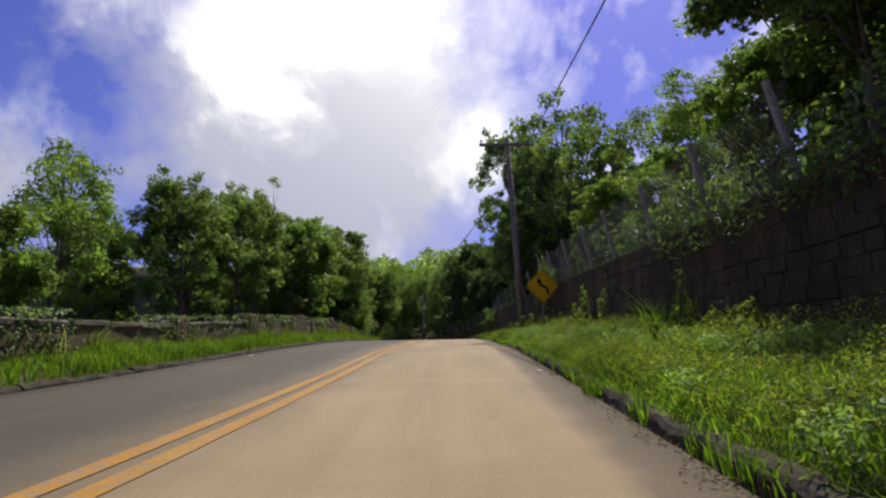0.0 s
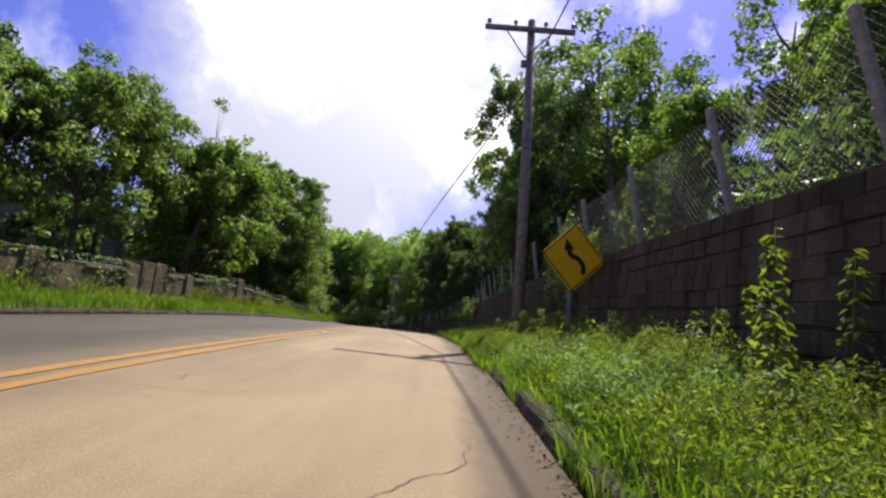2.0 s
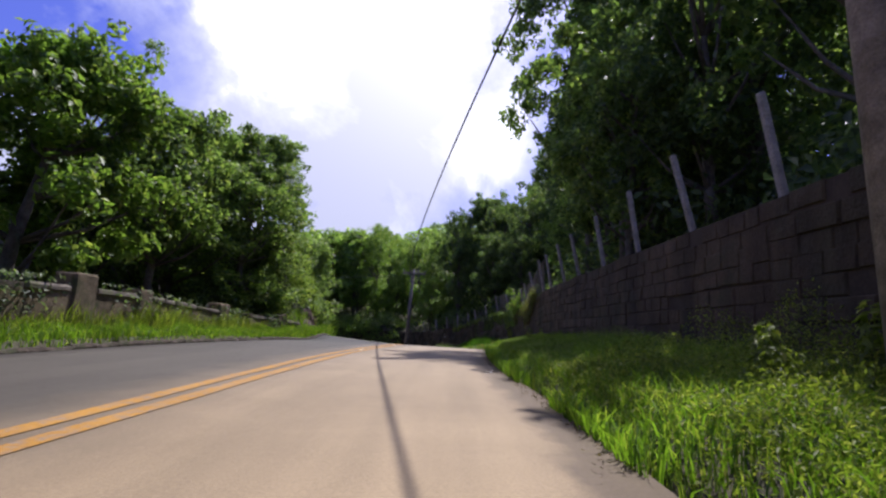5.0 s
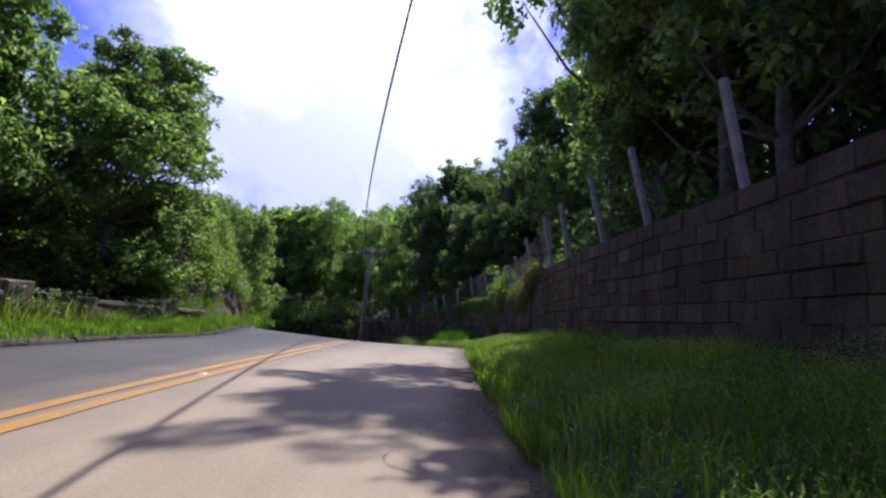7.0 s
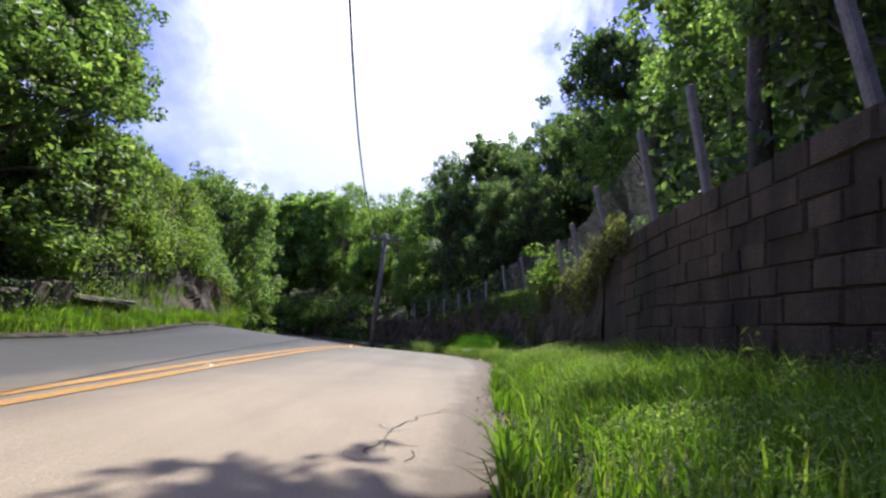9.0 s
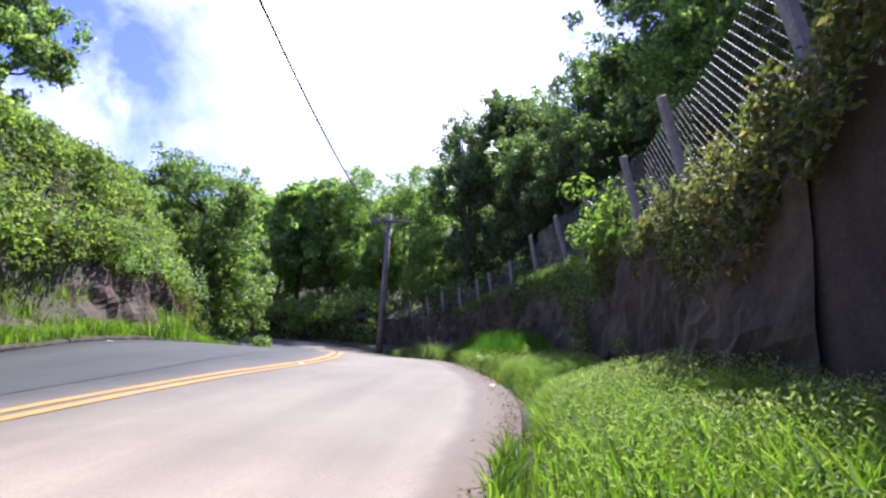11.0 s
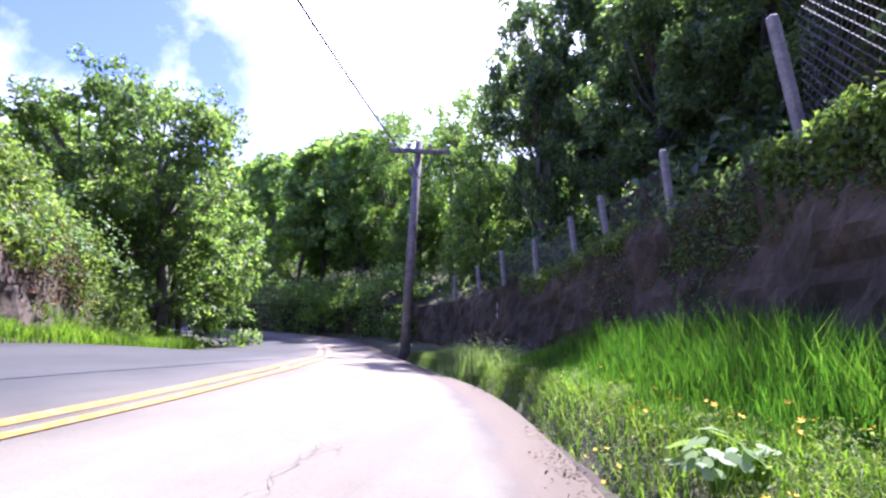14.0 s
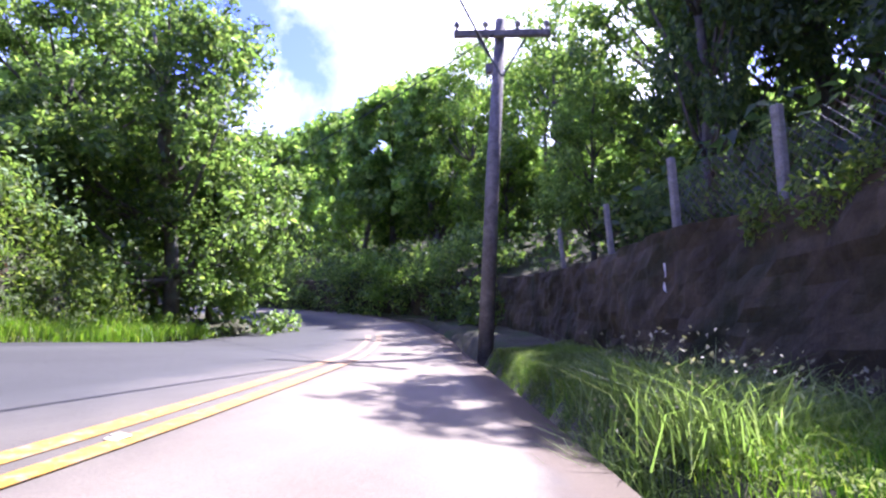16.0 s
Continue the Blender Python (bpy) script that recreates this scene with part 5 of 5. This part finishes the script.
for row in ((1, 0.3, 3.3, 0.5, 1.4, 0.006), (2, 0.42, 7.1, 0.4, 1.7, 0.009), (4, 0.6, 9.2, 1.3, 1.3, 0.008), (6, -0.9, 10.6, 1.2, 0.3, 0.008),
            (7, 1.05, 25.3, 2.6, 1.5, 0.008), (8, 1.1, 27.9, 2.0, 1.6, 0.012), (9, 1.3, 28.9, 0.7, 1.2, 0.008), (10, 1.05, 37.4, 0.9, 1.6, 0.010), (11, 0.5, 38.9, 1.0, 1.5, 0.008), (12, 0.75, 38.2, 0.6, 1.8, 0.007),
            (13, 1.15, 22.6, 0.8, 0.6, 0.008), (14, 0.95, 23.3, 0.7, 2.3, 0.007)):
    crack(*row)

ROUGH = random.Random(9)
# crazed spots: a net of short cracks
for cx, cy, spread, count in ((-0.65, 7.3, 0.2, 13), (0.38, 7.3, 0.24, 14), (-0.77, 10.5, 0.2, 6), (1.0, 24.3, 0.25, 9), (1.12, 28.0, 0.2, 6), (0.5, 39.7, 0.25, 5)):
    for k in range(count):
        crack(200 + int(cx * 10) + int(cy * 7) + k * 13, cx + ROUGH.gauss(0, spread * 0.6), cy + ROUGH.gauss(0, spread), ROUGH.uniform(0.15, 0.4), ROUGH.uniform(0, 3.1), 0.008, 0)


def road_stud(x, y):
    bm = bm_box(0.075, 0.085, 0.02, (0, 0, 0.007), 0.007)
    for v in bm.verts:
        if v.co.z > 0.01:
            v.co.x *= 0.75
            v.co.y *= 0.6
    me = bpy.data.meshes.new("road_stud")
    bm.to_mesh(me)
    bm.free()
    me.materials.append(M_STUD)
    ob = new("road_stud", me)
    ob.matrix_basis = pose(x, y, road_height(x, y) + 0.004, 0, 0, ROUGH.uniform(-8, 8))
    tagged(ob, "small pale reflective stud on the yellow line", "road stud", "studs on the centre line")


for y in (9.3, 16.6, 17.4, 25.9, 30.6, 38.0, 43.6):
    road_stud(float(np.interp(y, CENTRE[:133, 1], CENTRE[:133, 0])) + 0.06, y)


def litter(x, y, size, turn):
    bm = bmesh.new()
    n = 4
    grid = [[bm.verts.new(((i / n - 0.5) * size, (j / n - 0.5) * size * 0.55, 0.004 + ROUGH.uniform(0, 0.018))) for i in range(n + 1)] for j in range(n + 1)]
    for j in range(n):
        for i in range(n):
            bm.faces.new((grid[j][i], grid[j][i + 1], grid[j + 1][i + 1], grid[j + 1][i]))
    me = bpy.data.meshes.new("paper_litter")
    bm.to_mesh(me)
    bm.free()
    me.materials.append(M_LITTER)
    ob = new("paper_litter", me)
    ob.matrix_basis = pose(x, y, road_height(x, y) + 0.004, 0, 0, turn)
    tagged(ob, "crumpled scrap of white paper on the road", "litter", "paper scraps")


for row in ((1.14, 6.5, 0.075, 20), (1.98, 35.5, 0.07, 60), (-3.7, 10.4, 0.1, 0), (1.2, 22.0, 0.06, 10), (-4.3, 38.6, 0.12, 0)):
    litter(*row)


def tall_weed(place, height, leaves, leaf, mat, label, seed, lean=0.1):
    """An upright weed: stem and paired leaves."""
    rng = np.random.default_rng(seed)
    root = thing("weed", place, label, "weed", "tall weeds")
    tip = np.array([rng.normal(0, lean), rng.normal(0, lean), height])
    stem = [np.array([0, 0, -0.05]), tip * 0.5 + rng.normal(0, 0.02, 3), tip]
    under(tubes("stem", [(stem, [0.008, 0.006, 0.003])], M_WEED, 5), root)
    f = rng.uniform(0.12, 1.0, leaves)
    a = rng.uniform(0, 2 * math.pi, leaves)
    out = np.column_stack([np.cos(a), np.sin(a), rng.uniform(-0.1, 0.7, leaves)])
    c = np.outer(f, tip) + out * (leaf * (1.5 - 0.9 * f))[:, None]
    under(leaf_cloud("leaves", c, out + (0, 0, 0.6), leaf, mat, rng, 0.25, 0.42), root)
    return root


def verge_place(y, across):
    i = int(np.argmin(np.abs(RIGHT[:110, 1] - y)))
    e = RIGHT[i]
    w, wk = nearest(WALL, e[None, :2])
    foot = WALL[int(wk[0]), :2]
    q = e[:2] + (foot - e[:2]) * across
    return (q[0], q[1], float(ground_height(q[None])[0]))


# y, share across the verge, height, leaves, leaf length, seed
NEAR_WEEDS = [
    (5.0, 0.75, 0.55, 26, 0.16, 1), (6.9, 0.8, 1.0, 40, 0.13, 2), (7.6, 0.92, 0.9, 34, 0.12, 3), (9.4, 0.72, 0.75, 46, 0.12, 4), (10.4, 0.9, 0.95, 44, 0.11, 5), (11.2, 0.55, 0.5, 26, 0.1, 6),
    (11.9, 0.8, 0.6, 34, 0.12, 7), (13.0, 0.6, 0.5, 30, 0.11, 8), (13.8, 0.85, 0.6, 40, 0.12, 9), (14.6, 0.45, 0.45, 26, 0.1, 10), (15.4, 0.9, 0.7, 40, 0.13, 11), (16.2, 0.6, 0.65, 44, 0.12, 12),
    (17.2, 0.8, 0.6, 40, 0.12, 13), (3.2, 0.7, 0.5, 30, 0.13, 14),
]
FAR_WEEDS = [
    (3.9, 0.5, 0.4, 24, 0.12, 15), (19.0, 0.5, 0.45, 30, 0.11, 16), (21.5, 0.7, 0.35, 24, 0.1, 17), (25.2, 0.35, 0.4, 26, 0.09, 18), (26.5, 0.8, 0.35, 24, 0.1, 19), (28.8, 0.75, 0.4, 26, 0.1, 20),
    (36.9, 0.85, 0.7, 60, 0.11, 21), (37.4, 0.9, 0.95, 80, 0.11, 22), (35.2, 0.75, 0.4, 30, 0.1, 23), (38.0, 0.4, 0.3, 24, 0.1, 24),
]
BUSHY_WEEDS = [
    (14.9, 0.7, 0.5, 90, 0.13, 31), (15.8, 0.5, 0.45, 80, 0.13, 32), (16.6, 0.78, 0.62, 110, 0.14, 33), (17.0, 0.4, 0.4, 80, 0.12, 34), (17.6, 0.65, 0.6, 110, 0.14, 35), (18.9, 0.75, 0.55, 90, 0.13, 36),
    (13.4, 0.4, 0.36, 70, 0.11, 37), (12.3, 0.62, 0.45, 80, 0.12, 38), (9.0, 0.5, 0.34, 60, 0.1, 39), (11.5, 0.8, 0.6, 90, 0.12, 40), (6.0, 0.55, 0.36, 60, 0.1, 41), (19.6, 0.55, 0.42, 70, 0.12, 42),
]
for y, across, h, n, leaf, seed in NEAR_WEEDS + FAR_WEEDS + BUSHY_WEEDS:
    tall_weed(verge_place(y, across), h, int(n * 1.8), leaf * 0.62, M_WEED, "upright green weed with narrow leaves on the verge", seed)


def grass_clump(place, height, n, seed, label, seed_heads=False, spread=0.25):
    """A tussock of long arching blades."""
    rng = np.random.default_rng(seed)
    root = thing("grass_tussock", place, label, "grass tussock", "tussocks")
    r = np.column_stack([rng.normal(0, spread * 0.5, n), rng.normal(0, spread * 0.5, n), np.zeros(n)])
    tuft = under(blades("blade_tuft", r, height * rng.uniform(0.4, 1.1, n), 0.0085 if seed_heads else 0.013, M_TUFT if seed_heads else M_GRASS, rng, 1.5 if seed_heads else 1.0), root)
    tagged(tuft, kind="stuff")
    if seed_heads:
        m = n // 11
        a = rng.uniform(0, 2 * math.pi, m)
        c = np.column_stack([np.cos(a) * height * rng.uniform(0.1, 0.7, m), np.sin(a) * height * rng.uniform(0.1, 0.7, m), height * rng.uniform(0.7, 1.15, m)])
        heads = under(leaf_cloud("seed_tuft", c, rng.normal(0, 1, c.shape), 0.03, M_SEED, rng, 0.5, 0.5), root, "pale straw-coloured seed heads")
        tagged(heads, kind="stuff")


M_TUFT = leaf_material("pale_tussock_grass", (0.11, 0.165, 0.05), (0.21, 0.28, 0.10), (0.33, 0.37, 0.19), 0.5, 0.5)
M_SEED = leaf_material("straw_seed_heads", (0.22, 0.21, 0.13), (0.34, 0.32, 0.22), (0.45, 0.42, 0.3), 0.3, 0.7)
for k, (x, y, h) in enumerate(((0.22, 44.75, 0.42), (0.45, 45.0, 0.46), (0.6, 44.6, 0.36), (0.2, 45.35, 0.42), (0.85, 44.95, 0.34), (1.2, 44.7, 0.28), (1.55, 40.3, 0.18))):
    grass_clump((x, y, float(ground_height(np.array([[x, y]]))[0])), h, 420, 60 + k, "tussock of long pale grass with seed heads", True, 0.3)
for k, (x, y, h) in enumerate(((-5.15, 41.6, 0.95), (-5.3, 42.0, 0.7), (-5.2, 42.6, 0.55), (-4.95, 40.6, 0.5), (-6.6, 47.2, 0.5), (-7.0, 48.0, 0.45))):
    grass_clump((x, y, float(ground_height(np.array([[x, y]]))[0])), h, 150, 80 + k, "spiky tussock of tall bright grass by the bank", False, 0.3)


for k, (x, y, h) in enumerate(((2.95, 7.2, 0.85), (2.4, 4.9, 0.45), (2.9, 13.2, 0.5))):
    grass_clump((x, y, float(ground_height(np.array([[x, y]]))[0])), h, 130, 95 + k, "tall arching grass tussock before the block wall", False, 0.28)
for k, (x, y, h, n) in enumerate(((3.0, 6.4, 0.6, 60), (2.85, 10.6, 1.1, 110), (2.7, 10.2, 0.7, 70), (2.2, 16.4, 0.4, 60))):
    tall_weed((x, y, float(ground_height(np.array([[x, y]]))[0])), h, n, 0.085, M_WEED, "tall upright weed with pointed leaves by the wall", 110 + k)


def lobed_plant(place, seed):
    """A low plant with large pale lobed leaves on stalks."""
    rng = np.random.default_rng(seed)
    root = thing("herb", place, "pale green herb with large lobed leaves in grass", "herb")
    for k in range(17):
        a = k * 2.4 + rng.uniform(-0.3, 0.3)
        reach, up = rng.uniform(0.03, 0.17), rng.uniform(0.07, 0.2)
        tip = Vector((math.cos(a) * reach, math.sin(a) * reach, up))
        under(tubes("stalk", [([Vector((0, 0, -0.03)), tip * 0.5 + Vector((0, 0, 0.03)), tip], [0.004, 0.003, 0.002])], M_LEAF_PALE, 4), root)
        bm = bmesh.new()
        mid = bm.verts.new((0, 0, 0))
        ring = []
        size = rng.uniform(0.04, 0.065)
        for i in range(21):
            b = -2.7 + 5.4 * i / 20
            r = size * (0.42 + 0.58 * abs(math.cos(b * 1.75)))
            ring.append(bm.verts.new((r * math.cos(b), r * math.sin(b), -0.25 * r * abs(math.sin(b)) * 0.6)))
        for i in range(20):
            bm.faces.new((mid, ring[i], ring[i + 1]))
        bm.transform(Matrix.Translation(tip) @ pose(0, 0, 0, rng.uniform(-25, 25), rng.uniform(5, 40), math.degrees(a)))
        part("leaf", bm, M_LEAF_PALE, root)


for k, (x, y) in enumerate(((1.76, 39.5), (1.9, 39.42))):
    lobed_plant((x, y, float(ground_height(np.array([[x, y]]))[0])), 130 + k)


def flowers():
    """Small yellow blossoms in the grass near the bend."""
    rng = np.random.default_rng(70)
    p, u = verge_points(rng, 150, 37.6, 41.6)
    p = p[u < 0.6]
    for q in p[:64]:
        bm = bmesh.new()
        mid = bm.verts.new((0, 0, 0))
        ring = [bm.verts.new((0.016 * math.cos(a) * (1 if k % 2 else 0.55), 0.016 * math.sin(a) * (1 if k % 2 else 0.55), 0.006 * (k % 2))) for k, a in enumerate(np.linspace(0, 2 * math.pi, 11)[:-1])]
        for k in range(10):
            bm.faces.new((mid, ring[k], ring[(k + 1) % 10]))
        me = bpy.data.meshes.new("flower")
        bm.to_mesh(me)
        bm.free()
        me.materials.append(M_FLOWER)
        ob = new("flower", me)
        ob.matrix_basis = pose(q[0], q[1], q[2] + rng.uniform(0.1, 0.2), rng.uniform(-35, 35), rng.uniform(-35, 35), 0)
        tagged(ob, "small yellow blossom among verge grass", "flower", "yellow blossoms")


flowers()


def verge_herbs():
    """Pale leafy herbs that stand over the grass, and dry leaves washed up along the kerb."""
    rng = np.random.default_rng(81)
    p, _ = verge_points(rng, 700, 1.5, 13.5, 1.0, 0.15)
    p = p[patchiness(p, 0.9, 5.0) > 0.47]
    rows = [(x, y, z + rng.uniform(0.1, 0.3), rng.uniform(0.05, 0.12)) for x, y, z in p]
    c, o = clump_points(rng, rows, 6500)
    tagged(leaf_cloud("verge_herbs", c, o, 0.032, M_LEAF_PALE, rng, 0.7), "pale leafy herbs among the verge grass", "herbs", kind="stuff")
    k = rng.choice(np.where((RIGHT[:, 1] > -1) & (RIGHT[:, 1] < 45) & (np.arange(len(RIGHT)) < 110))[0], 5600)
    f = rng.uniform(0, 1, (len(k), 1))
    e = RIGHT[k] * (1 - f) + RIGHT[k + 1] * f
    e[:, 0] -= np.abs(rng.normal(0, 0.07, len(k))) + 0.01
    e[:, 2] += rng.uniform(0.006, 0.03, len(k))
    e = e[patchiness(e, 2.2, 9.0) > rng.uniform(0.3, 0.6, len(e))]
    tagged(leaf_cloud("leaf_litter", e, np.tile((0, 0, 1.0), (len(e), 1)), 0.022, M_DRY_LITTER, rng, 0.4), "dry brown leaf litter along the kerb", "leaf litter", kind="stuff")


M_DRY_LITTER = leaf_material("dry_leaf_litter", (0.05, 0.035, 0.02), (0.14, 0.095, 0.05), (0.28, 0.21, 0.12), 0.15, 0.8)
verge_herbs()


def wall_shrub():
    """Bright sapling that grows out over the top of the block wall."""
    rng = np.random.default_rng(90)
    root = thing("shrub", (3.42, 36.4, 1.86), "bright green sapling growing from the wall top", "shrub")
    runs, rows = [], []
    for k in range(13):
        tip = np.array([rng.uniform(-0.45, 0.55), rng.uniform(-0.8, 0.7), rng.uniform(0.2, 0.9)])
        runs.append(([np.array([0, 0, -0.1]), tip * 0.5 + (0, 0, 0.15), tip], [0.022, 0.014, 0.005]))
        for f in (0.3, 0.5, 0.75, 1.0):
            rows.append((*(tip * f + rng.normal(0, 0.1, 3)), rng.uniform(0.14, 0.26)))
    for run in runs:
        under(tubes("branch", [run], M_BARK, 5), root)
    c, o = clump_points(rng, rows, 900)
    under(leaf_cloud("leaves", c, o, 0.1, M_LEAF_LIGHT, rng, 0.5, 0.42), root)


wall_shrub()


def paint_mark():
    bm = bmesh.new()
    p, d, out = along_wall(47.05)
    rng = random.Random(4)
    for z0, h in ((-0.38, 0.13), (-0.53, 0.11)):
        ring = []
        for u, v in ((-0.03, 0), (0.035, 0.01), (0.03, h), (-0.025, h * 0.95)):
            q = p[:2] - out * 0.05 + d * (u + rng.uniform(-0.015, 0.015))
            ring.append(bm.verts.new((q[0], q[1], p[2] + z0 + v)))
        bm.faces.new(ring)
    me = bpy.data.meshes.new("paint_mark")
    bm.to_mesh(me)
    bm.free()
    me.materials.append(M_LITTER)
    tagged(new("paint_mark", me), "faded white paint daub on the block wall", "paint mark")


paint_mark()

# ---------------------------------------------------------------- concrete blocks of the retaining wall


def block_mesh(seed):
    rng = random.Random(seed)
    bm = bmesh.new()
    bmesh.ops.create_cube(bm, size=1.0, matrix=Matrix.Diagonal((0.07, 1.0, 1.0, 1)))
    bm.faces.ensure_lookup_table()
    front = [f for f in bm.faces if f.normal.x < -0.5]
    made = bmesh.ops.inset_region(bm, faces=front, thickness=0.06, depth=0.0)
    for f in front:
        for v in f.verts:
            v.co.x -= 0.012 + rng.uniform(0, 0.01)
            v.co.y += rng.uniform(-0.012, 0.012)
            v.co.z += rng.uniform(-0.02, 0.02)
    me = bpy.data.meshes.new("concrete_block")
    bm.to_mesh(me)
    bm.free()
    me.materials.append(M_BLOCK_PIECE)
    return me


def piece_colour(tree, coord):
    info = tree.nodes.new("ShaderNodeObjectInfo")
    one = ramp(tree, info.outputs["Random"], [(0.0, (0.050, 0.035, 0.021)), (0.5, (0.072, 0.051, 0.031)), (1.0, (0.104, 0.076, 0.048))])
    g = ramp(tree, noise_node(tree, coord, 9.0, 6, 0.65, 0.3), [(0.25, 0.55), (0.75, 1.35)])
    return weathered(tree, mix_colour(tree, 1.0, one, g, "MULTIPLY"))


M_BLOCK_PIECE = material("rough_concrete_block", piece_colour, 0.92, 0.8, 22.0)
BLOCKS = [block_mesh(k) for k in range(5)]


def lay_blocks():
    rng = random.Random(23)
    parent = bpy.data.objects["wall_outer"]
    line = WALL[WALL[:, 1] < 32.6]
    seg = np.linalg.norm(np.diff(line[:, :2], axis=0), axis=1)
    run = np.concatenate([[0], np.cumsum(seg)])
    verts, faces = [], []
    count = 0
    for course in range(12):
        at = rng.uniform(0, 0.4)
        high = 0.168
        while at < run[-1] - 0.8:
            length = rng.choice((0.22, 0.27, 0.31, 0.36, 0.4, 0.46))
            a = np.array([np.interp(at, run, line[:, k]) for k in range(3)])
            b = np.array([np.interp(at + length, run, line[:, k]) for k in range(3)])
            mid, d = (a + b) / 2, b - a
            m = Matrix.Translation(Vector(mid)) @ Vector(d).to_track_quat("Y", "Z").to_matrix().to_4x4()
            m = m @ pose(0.034 + rng.uniform(-0.007, 0.007), 0, -0.085 - course * high + 0.045 * noise.noise(Vector((at * 0.7, course * 0.4, 2.0))), rng.uniform(-1.4, 1.4), rng.uniform(-1.0, 1.0), rng.uniform(-0.7, 0.7)) @ Matrix.Diagonal((1, length - rng.uniform(0.0, 0.012), high - rng.uniform(-0.004, 0.012), 1))
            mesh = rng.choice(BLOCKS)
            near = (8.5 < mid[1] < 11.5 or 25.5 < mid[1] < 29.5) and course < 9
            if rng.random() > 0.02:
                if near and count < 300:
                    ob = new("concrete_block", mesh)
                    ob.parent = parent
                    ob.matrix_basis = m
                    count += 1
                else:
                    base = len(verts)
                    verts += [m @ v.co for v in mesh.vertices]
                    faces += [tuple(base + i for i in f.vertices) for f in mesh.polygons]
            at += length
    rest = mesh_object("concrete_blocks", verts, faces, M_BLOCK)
    tagged(rest, kind="stuff")
    under(rest, parent)


lay_blocks()


def rough_face():
    """Stained, lumpy stone face of the wall round the bend."""
    line = WALL[(WALL[:, 1] > 32.2) & (WALL[:, 0] > -20)]
    line = spline(line, 0.1)
    d = np.gradient(line[:, :2], axis=0)
    d /= np.linalg.norm(d, axis=1)[:, None]
    out = np.column_stack([-d[:, 1], d[:, 0]])
    rows = 26
    verts, faces = [], []
    for p, o in zip(line, out):
        start = float(smooth01(np.array((p[1] - 32.2) / 0.8)))
        for r in range(rows):
            f = r / (rows - 1)
            q = Vector((p[0], p[1], f * 2.4))
            lump = 0.05 + 0.09 * noise.noise(q * 0.9) + 0.07 * noise.noise(q * 2.7) + 0.05 * noise.noise(q * 6.0)
            push = 0.004 + max(0.0, lump + 0.02) * start
            lip = 0.04 * noise.noise(Vector((p[0] * 1.5, p[1] * 1.5, 9.0)))
            verts.append((p[0] + o[0] * push, p[1] + o[1] * push, p[2] + 0.02 + lip - f * 2.4))
        q = p[:2] - o * 0.42
        verts.append((q[0], q[1], p[2] + 0.03 + 0.03 * noise.noise(Vector((p[0] * 1.5, p[1] * 1.5, 4.0)))))
    n = rows + 1
    for i in range(len(line) - 1):
        a = i * n
        for r in range(rows - 1):
            faces.append((a + r, a + r + 1, a + n + r + 1, a + n + r))
        faces.append((a + rows, a, a + n, a + n + rows))
    ob = mesh_object("stone_face", verts, faces, M_FACE)
    under(ob, bpy.data.objects["wall_outer"], "rough dark stained stone face")


rough_face()
